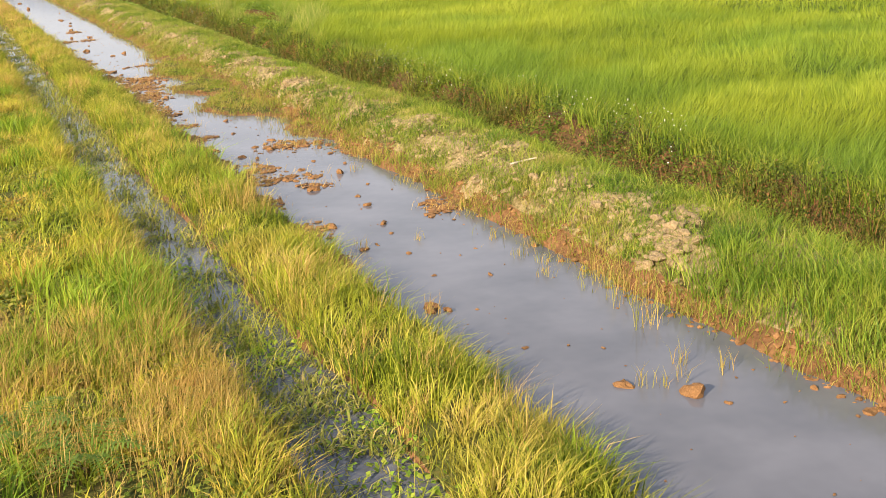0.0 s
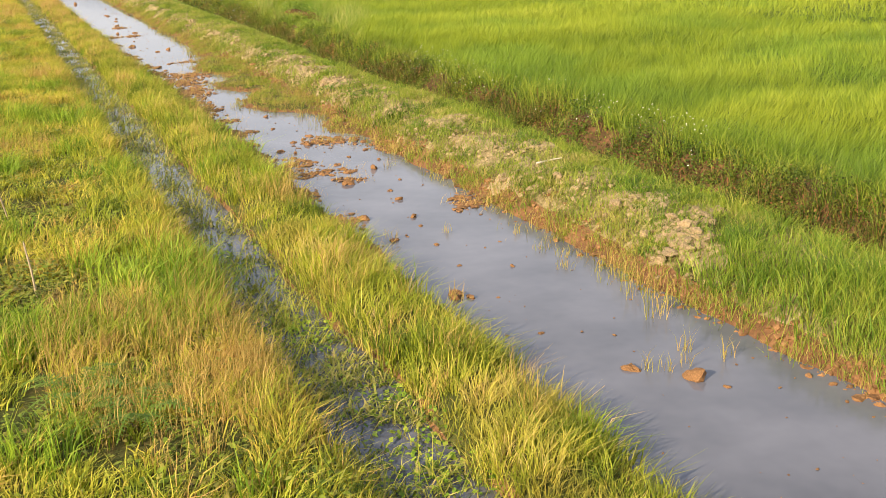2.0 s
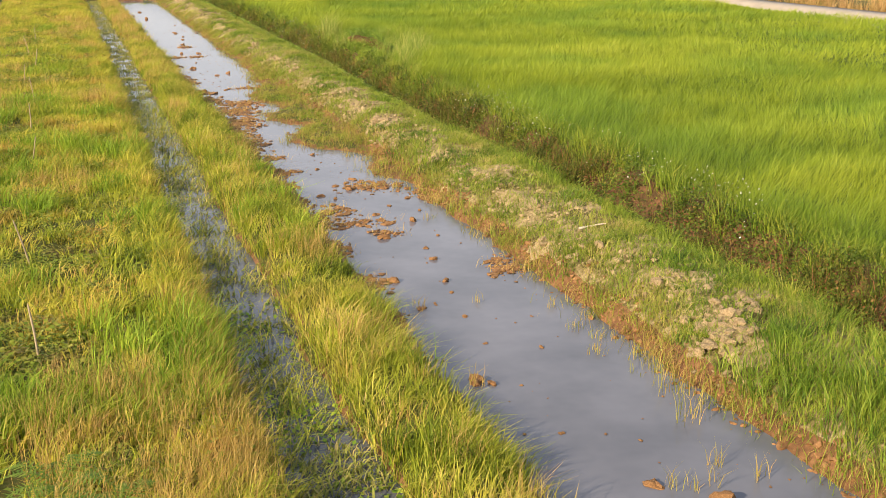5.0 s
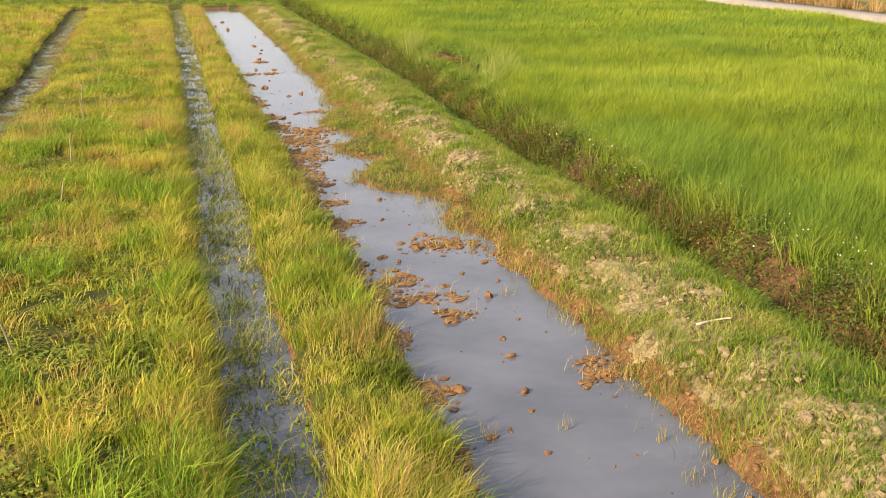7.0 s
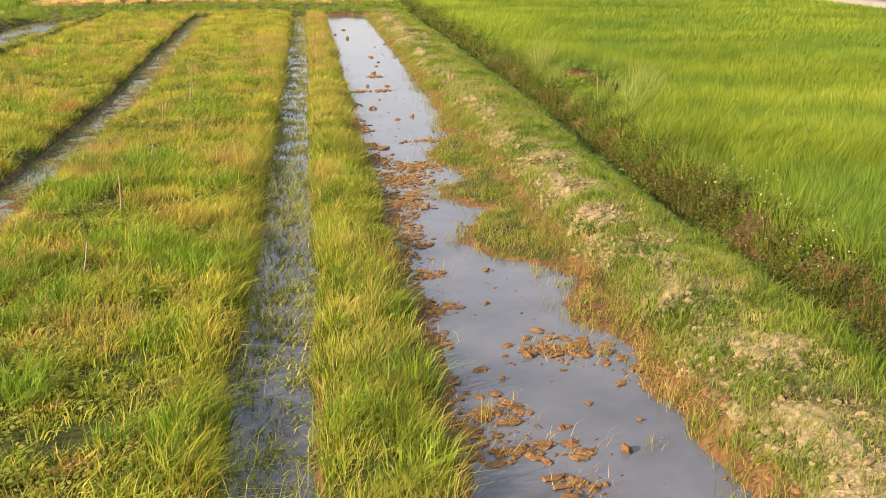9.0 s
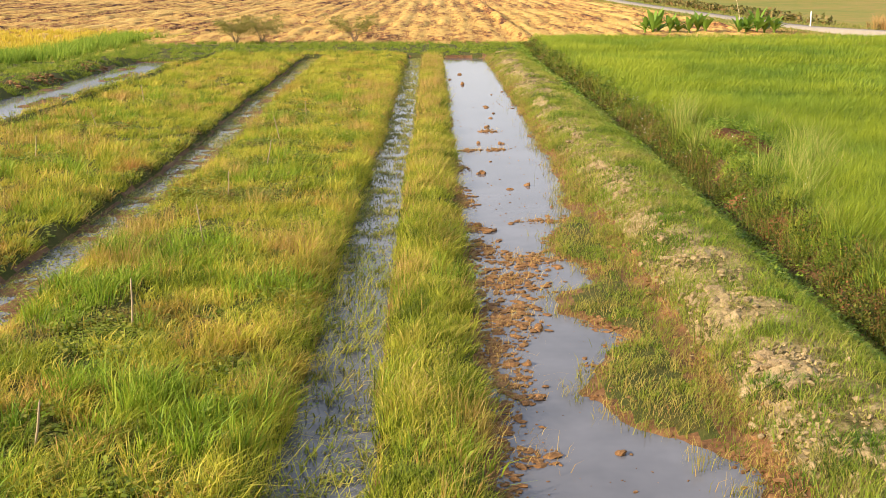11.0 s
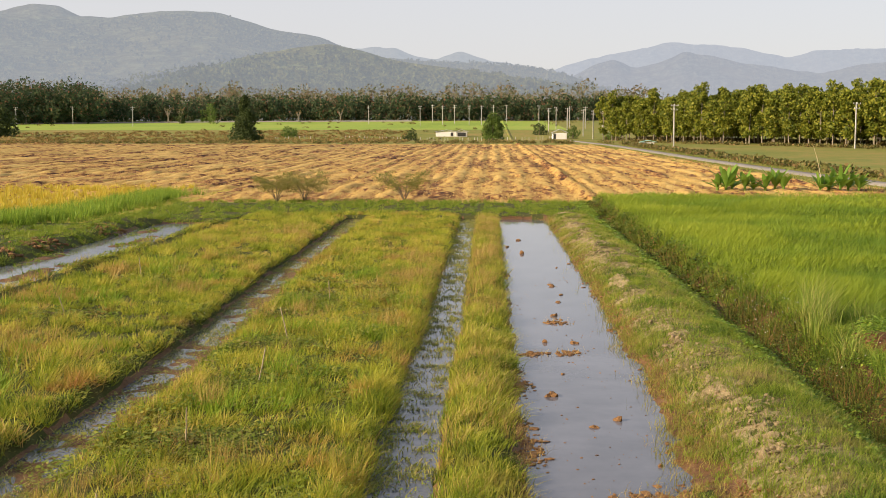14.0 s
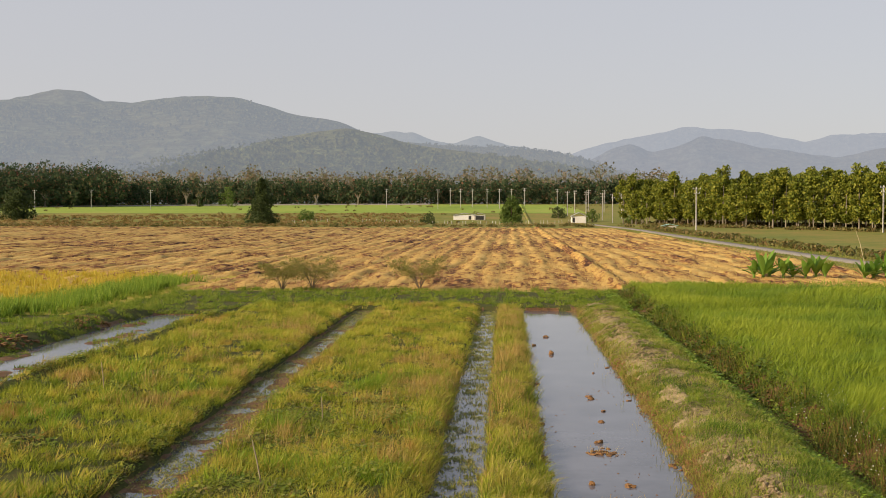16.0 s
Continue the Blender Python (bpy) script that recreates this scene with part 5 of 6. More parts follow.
def banana(px_, py_, h, seed):
    g = np.random.default_rng(seed)
    root = tagged(new("banana_plant"), "banana plant with broad upright green leaves", "banana plant", "bananas by the field")
    V, F = tubes([[(0, 0, -0.1, 0.13), (0.02, 0, h * 0.2, 0.11), (0.0, 0.02, h * 0.34, 0.06)]], 8)
    mesh_object("stem", V, F, BANANA, root)
    for k in range(12):
        a, L, up = k * 2.4 + g.uniform(-0.3, 0.3), h * g.uniform(0.65, 1.0), g.uniform(0.55, 1.5)
        V, n, half = [], 10, g.uniform(0.15, 0.24)
        for j in range(n):
            t = j / (n - 1)
            r = L * t * math.cos(up) + 0.16 * L * t * t
            z = h * 0.07 + L * (math.sin(up) * 1.05 * t - 0.24 * t * t * (1.6 - up / 1.4))
            w = 0.03 + half * math.sin(math.pi * min(1, max(0, t - 0.10) * 1.11)) ** 0.55 * (t > 0.10)
            for s, dz in ((-1, 0.10), (0, 0), (1, 0.10)):
                V.append((math.cos(a) * r - math.sin(a) * s * w, math.sin(a) * r + math.cos(a) * s * w, z + dz * w * 3))
        mesh_object("leaf", np.array(V), grid_faces(n, 3), BANANA, root)
    root.location = (px_, py_, float(ground_z(px_, py_)))


for k, (px_, py_, h) in enumerate(((21.9, 103.0, 2.9), (22.6, 103.7, 2.5), (21.2, 103.5, 1.9), (23.7, 103.2, 2.1), (24.6, 103.5, 1.7), (25.6, 103.0, 2.1), (26.6, 103.4, 2.7), (27.3, 103.0, 1.9),
                                   (30.6, 102.6, 1.9), (31.5, 103.0, 2.3), (32.4, 102.4, 2.7), (33.3, 102.9, 2.5), (34.2, 102.6, 2.2))):
    banana(px_, py_, h, 400 + k)

CONCRETE = plain("grey_concrete", (0.50, 0.47, 0.43), rough=0.85, fine=4)
WHITE = plain("white_paint", (0.72, 0.70, 0.66), rough=0.7, fine=3, spread=0.1)
bamboo = mesh_object("bamboo_pole", *tubes([[(0, 0, -0.1, 0.035), (-0.25, 0, 1.5, 0.03), (-0.6, 0, 3.0, 0.025), (-1.0, 0, 4.2, 0.015)]], 6), plain("dry_bamboo", (0.55, 0.45, 0.28), fine=10))
bamboo.location = (31.3, 104.2, float(ground_z(31.3, 104.2)))
tagged(bamboo, "thin dry bamboo pole leaning above the bananas", "pole")
post = mesh_object("marker_post", *tubes([[(0, 0, -0.3, 0.09), (0, 0, 1.75, 0.08), (0, 0, 1.85, 0.05)]], 8), WHITE)
post.location = (41.0, 112.0, float(ground_z(41.0, 112.0)))
tagged(post, "white painted concrete marker post beside the road", "post")


def box(sx, sy, sz, cx2=0, cy2=0, cz2=0):
    bm = bmesh.new()
    bmesh.ops.create_cube(bm, size=1)
    bmesh.ops.scale(bm, vec=(sx, sy, sz), verts=bm.verts)
    bmesh.ops.translate(bm, vec=(cx2, cy2, cz2), verts=bm.verts)
    bmesh.ops.bevel(bm, geom=bm.edges[:], offset=min(sx, sy, sz) * 0.08, segments=1, affect="EDGES")
    return bm


def power_pole(h=12.0):
    root = tagged(new("power_pole"), "tall grey concrete power pole with crossarms", "power pole", "power poles")
    part("shaft", box(0.32, 0.26, h + 1, 0, 0, (h - 1) / 2), CONCRETE, root)
    for z, w in ((h - 0.5, 2.4), (h - 1.7, 1.8)):
        arm = part("crossarm", box(w, 0.14, 0.16, 0, -0.2, z), CONCRETE, root)
        for s in (-0.45, 0.0, 0.45):
            part("insulator", box(0.12, 0.12, 0.32, s * w, -0.2, z + 0.22), WHITE, arm)
    return root


def toward(px_, dist):
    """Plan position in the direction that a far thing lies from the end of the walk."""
    a = math.atan((px_ - 784) / 1990.4) - radians(3.31)
    return -0.73 + dist * math.sin(a), 1.74 + dist * math.cos(a)


pole = power_pole()
POLES = [(1232, 314), (1563, 305), (1084, 470), (1066, 500), (1069, 620), (1037, 560), (1041, 640), (1017, 600), (1004, 560), (986, 700), (1100, 520), (928, 760), (905, 720), (884, 690), (862, 700),
         (836, 730), (815, 700), (797, 760), (775, 680), (684, 720), (267, 700), (162, 740), (62, 720), (333, 820)]
for k, (p, d) in enumerate(POLES):
    x_, y_ = toward(p, d)
    m = pose(x_, y_, float(rise(y_)) + 0.12, 0, 0, 20 + 8 * math.sin(k))
    if k == 0:
        pole.matrix_basis = m
    else:
        copy_thing(pole, m)

# teak plantation beyond the road
TEAK = leafy("teak_leaves", [(0.0, (0.07, 0.10, 0.012)), (0.5, (0.20, 0.235, 0.026)), (1.0, (0.38, 0.36, 0.05))], through_light=0.35)
teaks = []
for k in range(5):
    g = np.random.default_rng(500 + k)
    H = 16.5 + g.uniform(-1.5, 1.5)
    cen, rad, paths = [], [], [[(0, 0, -0.5, 0.24), (g.normal(0, 0.1), g.normal(0, 0.1), H * 0.35, 0.19), (g.normal(0, 0.25), g.normal(0, 0.25), H * 0.9, 0.05)]]
    for j in range(38):
        t = g.uniform(0.19, 0.98)
        a, r = g.uniform(0, 6.28), g.uniform(0.5, 2.9) * (1.15 - 0.75 * abs(t - 0.6) / 0.4 * 0.9)
        c = (r * math.cos(a), r * math.sin(a), H * t)
        cen.append(c)
        rad.append(g.uniform(0.9, 1.7))
        if j % 3 == 0:
            paths.append([(0, 0, H * t * 0.85, 0.07), (c[0] * 0.5, c[1] * 0.5, H * t * 0.94, 0.05), (*c, 0.03)])
    teaks.append(tree("teak_tree", cen, rad, 58, 0.85, paths, TEAK, PALEBARK, "tall slim teak tree with pale trunk and big yellow-green leaves", "tree", "teak plantation", 0.9, 510 + k, 5))
spots = []
for row in range(7):
    for i in range(29):
        t = (i + 0.5 * (row % 2)) / 28
        x_, y_ = 44 + 72 * t + row * 5.5, 446 - 166 * t + row * 5.0
        spots.append((x_ + rng.normal(0, 0.9), y_ + rng.normal(0, 0.9)))
for k, (x_, y_) in enumerate(spots):
    s = rng.uniform(0.86, 1.1)
    m = Matrix.LocRotScale((x_, y_, float(rise(y_)) + 0.12), Euler((0, 0, rng.uniform(0, 6.28))), Vector((s, s, s)))
    if k < 5:
        teaks[k].matrix_basis = m
    else:
        copy_thing(teaks[k % 5], pose(0, 0, 0)).matrix_basis = m

# dark clumps added to stand in for the shade under the teak crowns
t = rng.random(520)
x, y = 44 + 72 * t + 36 * rng.random(520), 446 - 166 * t + 34 * rng.random(520)
V, F = leaf_cloud(np.stack([x, y, rise(y) + 0.7], 1), rng.uniform(0.9, 2.0, len(x)), 40, 0.6, 0.6, 521)
tagged(mesh_object("plantation_shade_clumps", V, F, leafy("undergrowth", [(0.0, (0.05, 0.05, 0.015)), (0.6, (0.13, 0.10, 0.03)), (1.0, (0.24, 0.15, 0.06))])),
       "dark brown leaf clumps added as shade between the teak trunks", "undergrowth", kind="stuff")

# single trees at the far edge of the stubble
DARKLEAF = leafy("dark_leaves", [(0.0, (0.035, 0.055, 0.015)), (1.0, (0.09, 0.12, 0.03))], through_light=0.2)
BROWNLEAF = leafy("brown_leaves", [(0.0, (0.16, 0.12, 0.05)), (1.0, (0.30, 0.22, 0.10))])
MIDLEAF = leafy("mid_leaves", [(0.0, (0.07, 0.12, 0.02)), (1.0, (0.16, 0.22, 0.04))], through_light=0.25)


def far_tree(px_, dist, h, w, mat, low, label, seed, per=60, size=0.7, count=26, spire=False):
    g = np.random.default_rng(seed)
    cen, rad = [], []
    for j in range(count):
        t = low + (1 - low) * g.random() ** 1.3
        a, r = g.uniform(0, 6.28), w * 0.5 * math.sqrt(g.random()) * (1 - 0.75 * max(0, (t - 0.45) / 0.55) ** 1.4)
        if spire:
            t = j / count
            r = w * 0.40 * math.sqrt(g.random()) * (1 - t ** 1.5)
        cen.append((r * math.cos(a), r * math.sin(a), h * t * 0.95))
        rad.append(w * g.uniform(0.12, 0.2) * (1 - 0.6 * t if spire else 1))
    ob = tree("field_tree", cen, rad, per, size, [[(0, 0, -0.5, 0.3), (0, 0, h * 0.5, 0.2), (0, 0, h * 0.9, 0.05)]], mat, BARK, label, "tree", "", 1.0, seed)
    x_, y_ = toward(px_, dist)
    ob.location = (x_, y_, float(rise(y_)) + 0.1)


far_tree(463, 425, 17.8, 13.5, DARKLEAF, 0.06, "dense dark green conical tree at the field edge", 601, 120, 0.7, 100, True)
far_tree(905, 420, 10.5, 8.0, MIDLEAF, 0.12, "rounded fresh green tree beside the fence", 602, 80, 0.7, 50)
far_tree(759, 440, 4.4, 6.0, DARKLEAF, 0.1, "low round dark bush beside the fence", 603, 40, 0.5)
far_tree(30, 545, 13.0, 15.0, DARKLEAF, 0.1, "broad dark tree at the edge of the fields", 604, 90, 1.0, 50)
far_tree(404, 745, 13.0, 12.0, MIDLEAF, 0.15, "rounded olive green tree in the far fields", 605, 60, 0.8)
far_tree(1048, 480, 5.0, 6.0, MIDLEAF, 0.1, "green bush beside the white shed", 606, 40, 0.5)
far_tree(352, 765, 7.0, 7.0, DARKLEAF, 0.1, "small dark tree in the far fields", 607, 40, 0.6)
far_tree(540, 500, 4.0, 9.0, MIDLEAF, 0.1, "spiky light green clump near the fence", 608, 50, 0.6)
far_tree(988, 520, 5.0, 7.0, DARKLEAF, 0.1, "dark bush near the white shed", 609, 40, 0.6)
far_tree(1120, 460, 4.0, 7.0, MIDLEAF, 0.1, "bush at the end of the teak plantation", 610, 40, 0.5)

# pale bare trees before the woods
for k, (p, d, h) in enumerate(((80, 785, 11), (330, 788, 10), (352, 785, 9), (634, 788, 9), (560, 790, 8), (1115, 470, 9))):
    g = np.random.default_rng(640 + k)
    paths, cen, rad = [[(0, 0, -0.5, 0.55), (g.normal(0, 0.2), 0, h * 0.45, 0.42), (g.normal(0, 0.4), 0, h * 0.7, 0.25)]], [], []
    for j in range(6):
        a = j * 1.1 + g.uniform(-0.3, 0.3)
        q = (math.cos(a) * h * 0.22, math.sin(a) * h * 0.22, h * g.uniform(0.8, 1.0))
        paths.append([(0, 0, h * 0.42, 0.3), (q[0] * 0.6, q[1] * 0.6, h * 0.68, 0.2), (*q, 0.08)])
        cen.append(q)
        rad.append(h * 0.1)
    ob = tree("bare_tree", cen, rad, 14, 0.6, paths, BROWNLEAF, PALEBARK, "half-bare tree with a pale forked trunk before the woods", "tree", "", 1.0, 650 + k)
    x_, y_ = toward(p, d)
    ob.location = (x_, y_, float(rise(y_)) + 0.1)

# shed and low house
TIN = plain("grey_tin_roof", (0.42, 0.42, 0.43), rough=0.5, fine=2)
# near-black colour painted for the shaded inside of hut openings
OPENING_SHADE = plain("opening_shade", (0.03, 0.03, 0.03), rough=0.9)


def gable(w, d, z, rise_, over):
    bm = bmesh.new()
    pts = [(-w / 2 - over, 0), (0, rise_), (w / 2 + over, 0), (w / 2 + over, -0.15), (0, rise_ - 0.15), (-w / 2 - over, -0.15)]
    a = [bm.verts.new((x_, -d / 2 - over, z + z_)) for x_, z_ in pts]
    b2 = [bm.verts.new((x_, d / 2 + over, z + z_)) for x_, z_ in pts]
    for i in range(6):
        bm.faces.new((a[i], a[(i + 1) % 6], b2[(i + 1) % 6], b2[i]))
    bm.faces.new((a[0], a[5], a[4], a[1])), bm.faces.new((a[1], a[4], a[3], a[2]))
    bm.faces.new((b2[1], b2[4], b2[5], b2[0])), bm.faces.new((b2[2], b2[3], b2[4], b2[1]))
    return bm


def hut(px_, dist, w, d, h, r, label, wall_mat, openings):
    x_, y_ = toward(px_, dist)
    root = tagged(new("farm_hut"), label, "hut")
    root.location = (x_, y_, float(rise(y_)) + 0.12)
    walls = part("wall", box(w, d, h + 0.4, 0, 0, h / 2 - 0.2), wall_mat, root)
    part("roof", gable(w, d, h, r, 0.5), TIN, root, "grey tin roof")
    # dark slabs on the closed wall stand in for shaded openings
    for ox, ow, oz, oh in openings:
        part("shade_panel", box(ow, 0.12, oh, ox, -d / 2 - 0.02, oz), OPENING_SHADE, walls)


hut(1024, 470, 6.0, 5.0, 2.6, 1.7, "small white farm shed with a grey tin roof", WHITE, [(-2.2, 1.0, 1.1, 2.0)])
hut(822, 500, 9.5, 5.0, 2.2, 0.9, "long low white farm building behind a fence", WHITE, [(2.5, 1.2, 1.0, 1.6)])
hut(849, 495, 5.0, 4.0, 2.4, 0.9, "open field shelter with a grey tin roof", CONCRETE, [(0, 3.6, 1.1, 1.7)])

# low turquoise-roofed shelter by the teaks
x_, y_ = toward(1185, 335)
root = tagged(new("shelter"), "low field shelter with a pale turquoise roof", "shelter")
root.location = (x_, y_, float(rise(y_)) + 0.12)
part("wall", box(3.6, 2.4, 1.2, 0, 0, 0.5), CONCRETE, root)
part("roof", gable(4.4, 2.6, 1.15, 0.6, 0.3), plain("turquoise_sheet", (0.25, 0.45, 0.38), rough=0.5, fine=2), root, "pale turquoise sheet roof")

# white fence posts along the far field edge
fence_post = tagged(mesh_object("fence_post", *tubes([[(0, 0, -0.3, 0.09), (0, 0, 1.4, 0.08), (0, 0, 1.46, 0.04)]], 6), CONCRETE), "pale concrete fence post at the far field edge", "fence post", "far fence posts")
k = 0
for p in np.concatenate([np.arange(515, 580, 9.0), np.arange(640, 1010, 8.5), np.arange(1012, 1050, 10)]):
    x_, y_ = toward(p + 2.5 * math.sin(p * 1.7), 455 + 25 * math.sin(p * 0.013))
    m = pose(x_, y_, float(rise(y_)) + 0.12, 3 * math.sin(p), 2 * math.cos(p))
    if k == 0:
        fence_post.matrix_basis = m
    else:
        copy_thing(fence_post, m)
    k += 1

# scrub between the fields
x, y = scatter(420, -380, 120, 362, 780, lambda x, y: smooth(-0.1, 0.3, fbm(x, y, 60, 151, 2)) * 0.9 + 0.08)
x2, y2 = scatter(240, -215, 40, 366, 398, None)
x, y = np.concatenate([x, x2]), np.concatenate([y, y2])
x3 = rng.uniform(48, 150, 120)
x, y = np.concatenate([x, x3]), np.concatenate([y, 430 - 2.25 * (x3 - 46) + rng.normal(0, 5, 120) - 18])
y4 = rng.uniform(120, 345, 120)
x, y = np.concatenate([x, road_x(y4) + 4.5 + np.abs(rng.normal(0, 1.5, 120))]), np.concatenate([y, y4])
ok = np.abs(x - road_x(y)) > 2.6
x, y = x[ok], y[ok]
V, F = leaf_cloud(np.stack([x, y, rise(y) + 0.6], 1), rng.uniform(0.8, 2.2, len(x)), 46, 0.65, 0.4, 152)
SCRUB = leafy("scrub", [(0.0, (0.09, 0.10, 0.025)), (0.5, (0.19, 0.18, 0.05)), (1.0, (0.34, 0.22, 0.09))])
tagged(mesh_object("scrub", V, F, SCRUB), "brownish green scrub between the far fields", "scrub", kind="stuff")
places = [toward(p, d) for p, d in zip(rng.uniform(-80, 760, 1000), rng.uniform(390, 590, 1000))]
x, y = np.array(places).T
V, F = leaf_cloud(np.stack([x, y, rise(y) + 0.5], 1), rng.uniform(0.8, 2.0, len(x)), 28, 0.75, 0.35, 153)
DRYREED = leafy("dry_reeds", [(0.0, (0.20, 0.19, 0.05)), (0.5, (0.42, 0.27, 0.10)), (1.0, (0.56, 0.38, 0.18))], tufts=0.5)
grass("dry_reeds", [turf(46.0, 50.5, 20, 112, 60, 1.5, 0.05, 0.45, 1, patchy(3.0, 154, 0.2), 155)], DRYREED, "tall dry golden reeds beyond the farm road", "reeds")
BROWNSCRUB = leafy("brown_scrub", [(0.0, (0.13, 0.11, 0.03)), (0.5, (0.27, 0.20, 0.06)), (1.0, (0.40, 0.24, 0.10))])
tagged(mesh_object("brown_scrub", V, F, BROWNSCRUB), "dry brown fallow scrub beyond the stubble", "scrub", kind="stuff")
VERGE = leafy("verge_grass", [(0.0, (0.10, 0.15, 0.02)), (0.6, (0.24, 0.27, 0.05)), (1.0, (0.38, 0.30, 0.10))])
x, y = scatter(26000, -6.5, 9.0, 86, 350, lambda x, y: (np.abs(x) > 1.9) * (1 - 0.5 * smooth(120, 350, y)))
x = x + road_x(y)
grass("verge_grass", [blade_arrays(x, y, ground_z(x, y), rng.uniform(0.2, 0.45, len(x)), rng.uniform(0.05, 0.11, len(x)), rng.uniform(0.3, 1.0, len(x)), 0)],
      VERGE, "rough green verge grass along the farm road")

# far woods at the foot of the hills
WOODS = leafy("far_woods", [(0.0, (0.045, 0.078, 0.036)), (0.7, (0.08, 0.11, 0.05)), (0.92, (0.14, 0.12, 0.06)), (1.0, (0.24, 0.11, 0.07))], through_light=0.3, rough=1.0)
# brownish leaves with distance haze painted in as a lighter base colour
HAZEWOODS = leafy("haze_woods", [(0.0, (0.14, 0.165, 0.085)), (0.5, (0.215, 0.195, 0.11)), (1.0, (0.28, 0.205, 0.13))], through_light=0.4, rough=1.0)


def woods(name, n, p0, p1, d0, d1, h0, h1, per, size, mat, label, seed):
    g = np.random.default_rng(seed)
    cen, rad, paths = [], [], []
    for k in range(n):
        x_, y_ = toward(p0 + (p1 - p0) * (k + g.uniform(-0.6, 0.6)) / n, g.uniform(d0, d1))
        h = g.uniform(h0, h1)
        z0 = float(rise(y_))
        for j in range(7):
            t = g.uniform(0.10, 0.92)
            cen.append((x_ + g.normal(0, h * 0.14), y_ + g.normal(0, h * 0.14), z0 + h * t))
            rad.append(h * g.uniform(0.16, 0.27))
    V, F = leaf_cloud(cen, rad, per, size, 0.9, seed)
    return tagged(mesh_object(name, V, F, mat), label, "woods", kind="stuff")


woods("far_woods", 340, -350, 1130, 800, 860, 14, 19, 30, 2.0, WOODS, "dark belt of rain trees along the far road", 701)
woods("far_woods", 60, -60, 205, 780, 830, 22, 30, 60, 1.8, WOODS, "tall dark clump of trees beside the far fields", 702)
woods("tall_woods", 330, -450, 1200, 890, 1040, 21, 32, 26, 2.2, HAZEWOODS, "taller brownish woods below the hills, lightened for haze", 703)
# pale wall of the far road embankment
P = [toward(p, 790) for p in np.linspace(-60, 760, 60)]
V = np.array([[x_, y_ + dy, float(rise(y_)) + z] for x_, y_ in P for dy, z in ((0, -0.5), (0, 0.9), (1.2, 1.1), (6, 1.1))])
tagged(mesh_object("far_embankment", V, grid_faces(60, 4), ASPHALT), "pale low embankment of a distant road", "road", kind="structure")

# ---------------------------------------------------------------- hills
# forest colour mixed with grey-blue emission that stands in for aerial haze
def hazy(name, colour, haze_glow, fraction):
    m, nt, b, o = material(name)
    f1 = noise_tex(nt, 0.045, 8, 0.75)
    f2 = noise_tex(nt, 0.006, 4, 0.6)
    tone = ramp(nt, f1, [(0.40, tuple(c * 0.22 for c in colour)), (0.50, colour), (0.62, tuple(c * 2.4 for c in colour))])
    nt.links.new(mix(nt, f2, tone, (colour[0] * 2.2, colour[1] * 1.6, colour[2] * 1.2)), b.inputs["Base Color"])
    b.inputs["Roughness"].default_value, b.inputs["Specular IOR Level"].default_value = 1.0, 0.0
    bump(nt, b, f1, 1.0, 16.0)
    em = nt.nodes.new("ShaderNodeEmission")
    em.inputs[0].default_value = (*haze_glow, 1)
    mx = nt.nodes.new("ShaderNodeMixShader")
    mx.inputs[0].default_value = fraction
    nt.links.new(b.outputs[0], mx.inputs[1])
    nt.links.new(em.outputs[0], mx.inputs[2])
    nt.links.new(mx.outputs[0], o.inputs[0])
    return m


def ridge(name, crest, dist, depth, mat, label, seed, rough=0.05, crowns=0, size=6.0):
    p = np.linspace(crest[0][0], crest[-1][0], 420)
    c = np.interp(p, [q[0] for q in crest], [q[1] for q in crest])
    c = np.convolve(np.pad(c, 5, mode="edge"), np.ones(11) / 11, "valid")
    rows = 30

    def surface(T, P):
        C = np.interp(P, p, c)
        ang = np.arctan((P - 784) / 1990.4)
        top = dist * np.cos(ang) * (385 - C) / 1990.4 + 1.7
        D = dist - depth * (1 - T)
        X, Y = -0.73 + D * np.sin(ang - radians(3.31)), 1.74 + D * np.cos(ang - radians(3.31))
        Z = 4 + top * T ** 0.8 * (1 + 0.5 * fbm(X, Y, depth * 0.45, seed, 4) * (1 - T)) + top * rough * 0.3 * fbm(X, Y, 40, seed + 5, 2) * T
        return np.stack([X.ravel(), Y.ravel(), Z.ravel()], 1)

    V = surface(*np.meshgrid(np.linspace(0, 1, rows), p, indexing="ij"))
    if crowns:
        S = surface(0.9 * rng.random(crowns) ** 0.8, rng.uniform(p[0], p[-1], crowns))
        S = S[rng.random(crowns) < 0.35 + 0.65 * smooth(-0.3, 0.3, fbm(S[:, 0], S[:, 1], 130, seed + 21, 3))]
        # crowns reuse the hill material, its haze emission included
        LV, LF = leaf_cloud(S + np.array([0, 0, 4.0]), np.full(len(S), size), 7, size * 1.05, 0.8, seed)
        tagged(mesh_object("hill_woods", LV, LF, mat), "dense woods covering the " + label.split(" ", 1)[1], "woods", kind="stuff")
    ob = mesh_object(name, np.array(V), grid_faces(rows, len(p)), mat)
    return tagged(ob, label, "hills", kind="structure")


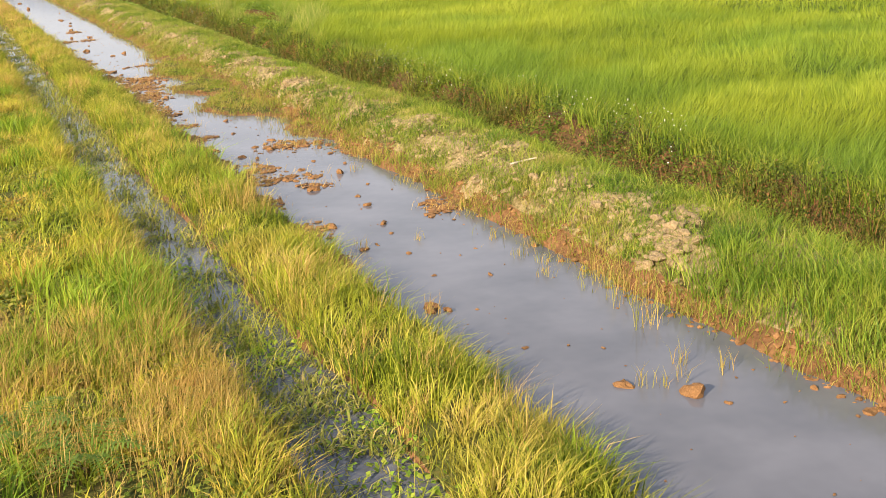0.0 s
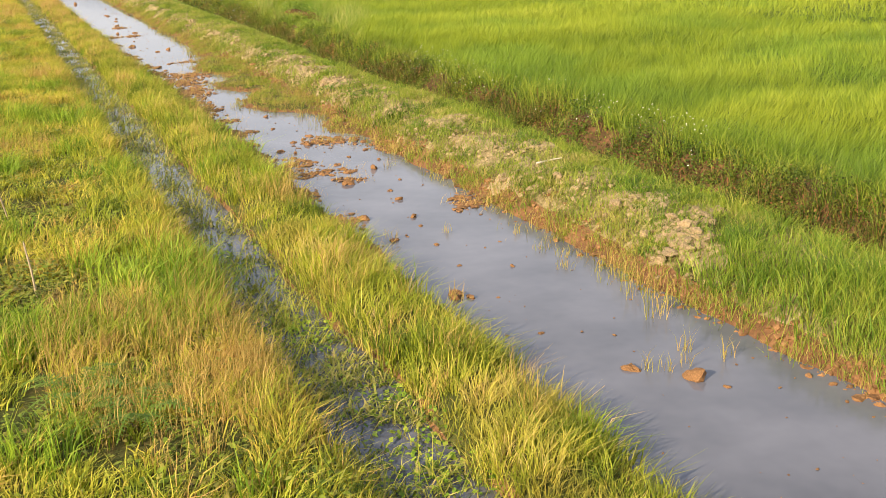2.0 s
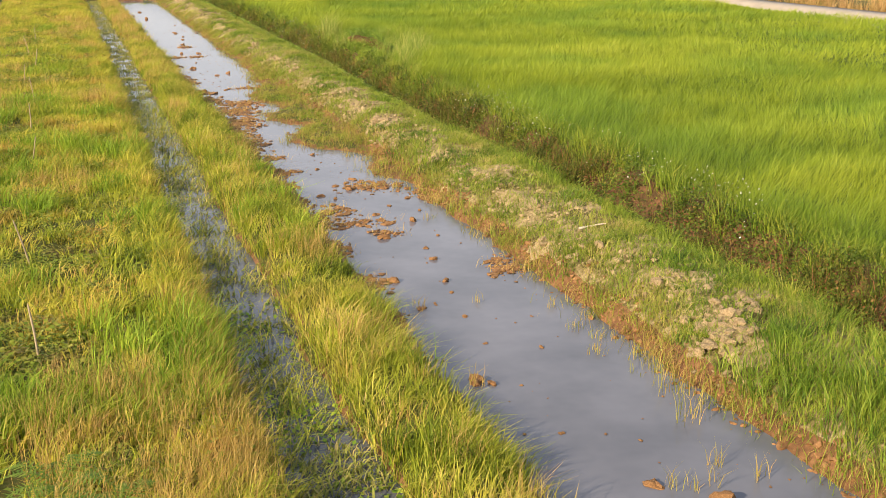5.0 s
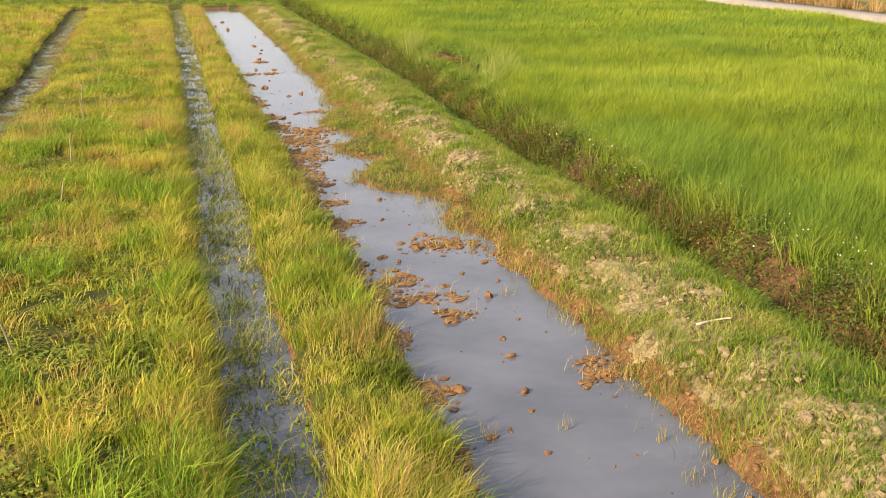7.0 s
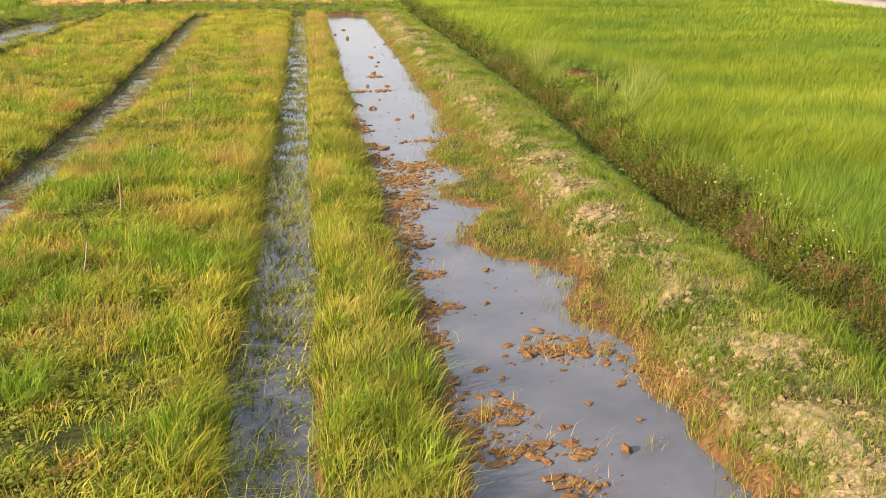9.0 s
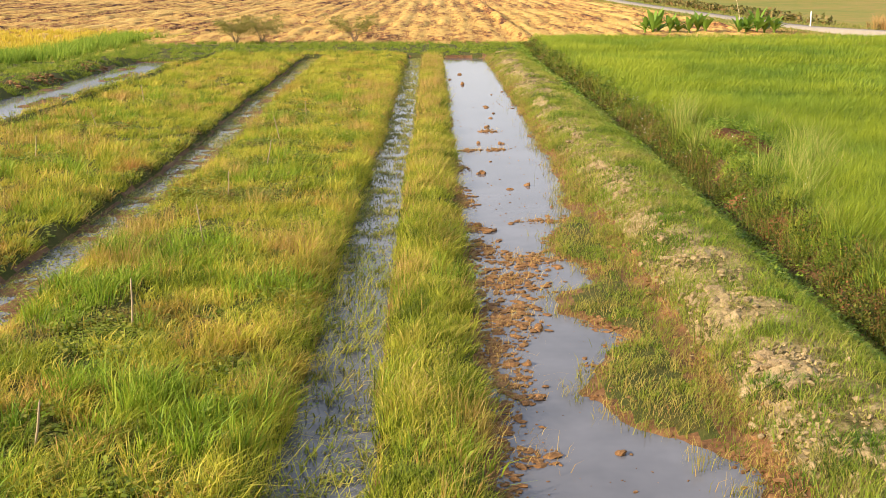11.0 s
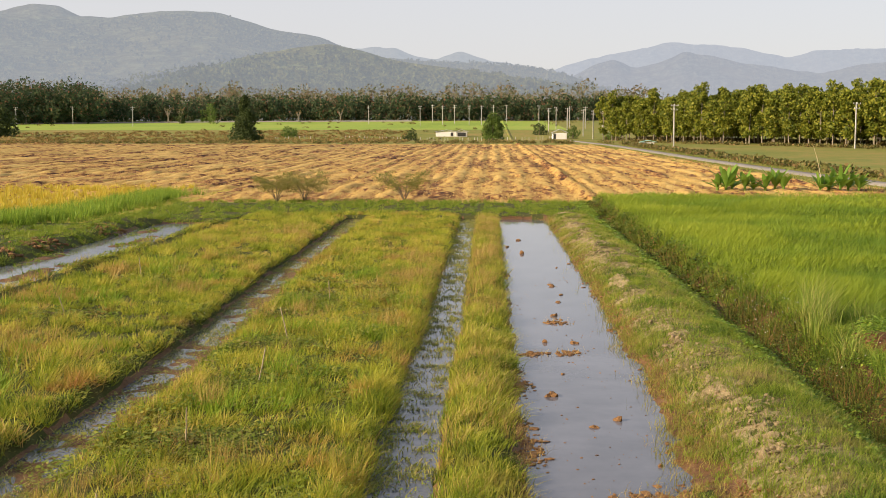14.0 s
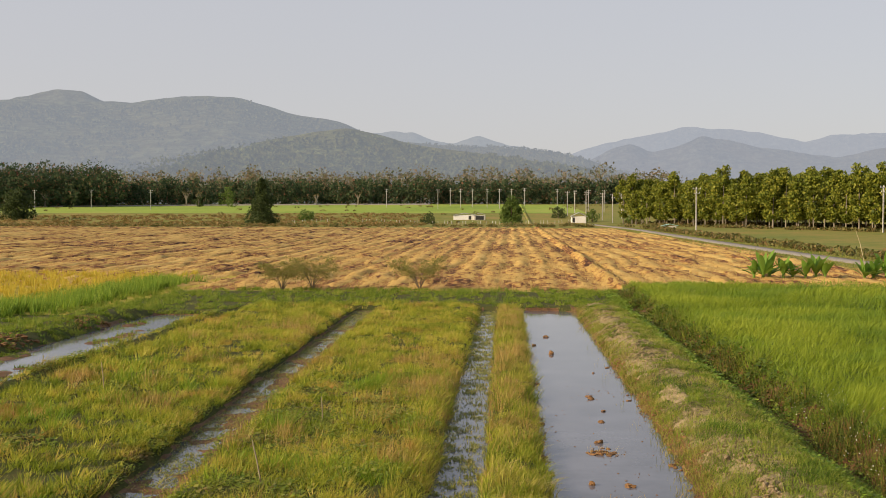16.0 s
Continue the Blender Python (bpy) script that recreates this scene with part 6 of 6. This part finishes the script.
# haze is painted as a glow of the hills, stronger farther off
HAZE_GLOW = (0.35, 0.38, 0.43)
ridge("backdrop_hill", [(-400, 215), (-150, 190), (0, 178), (60, 178), (120, 182), (180, 180), (230, 184), (300, 172), (420, 172), (480, 192), (520, 203), (600, 215), (660, 240), (700, 252), (800, 258),
                        (900, 264), (960, 268), (1010, 275), (1060, 290), (1100, 305), (1180, 330), (1260, 360)], 2300, 900, hazy("wooded_hill", (0.10, 0.115, 0.06), HAZE_GLOW, 0.60),
      "long wooded hill in dry-season haze", 801, crowns=6000, size=5.5)
ridge("backdrop_hill", [(-200, 230), (-50, 190), (40, 172), (110, 160), (150, 165), (190, 182), (260, 210), (330, 260)], 3000, 500, hazy("hill_behind", (0.10, 0.115, 0.07), HAZE_GLOW, 0.6), "rounded hill top behind the wooded hill", 802)
ridge("backdrop_hill", [(560, 290), (640, 240), (690, 233), (730, 234), (770, 250), (800, 255), (845, 241), (900, 258), (930, 262), (1000, 280), (1060, 330)], 3900, 400, hazy("hill_pale", (0.10, 0.115, 0.09), (0.40, 0.43, 0.48), 0.75),
      "pale hazy hills far behind", 803)
ridge("backdrop_hill", [(940, 300), (1020, 270), (1080, 252), (1150, 240), (1210, 226), (1280, 228), (1350, 236), (1420, 252), (1470, 240), (1560, 236), (1700, 228), (1900, 260)], 4300, 400, hazy("hill_palest", (0.10, 0.11, 0.10), (0.40, 0.43, 0.49), 0.80),
      "palest mountain range on the horizon", 804)
ridge("backdrop_hill", [(1000, 310), (1040, 285), (1080, 265), (1115, 254), (1150, 270), (1190, 262), (1240, 242), (1290, 248), (1350, 262), (1400, 268), (1480, 280), (1560, 262), (1650, 255), (1900, 280)], 3600, 400, hazy("hill_nearer", (0.10, 0.11, 0.09), (0.35, 0.38, 0.44), 0.72),
      "blue-grey hills in front of the pale range", 805)
ridge("backdrop_foothill", [(60, 330), (150, 305), (250, 288), (400, 264), (480, 248), (560, 233), (620, 227), (660, 238), (760, 262), (900, 278), (1050, 300), (1150, 330)], 1750, 500, hazy("green_foothill", (0.10, 0.125, 0.05), HAZE_GLOW, 0.44),
      "greener wooded foothill below the long hill", 806, crowns=6500, size=5.5)
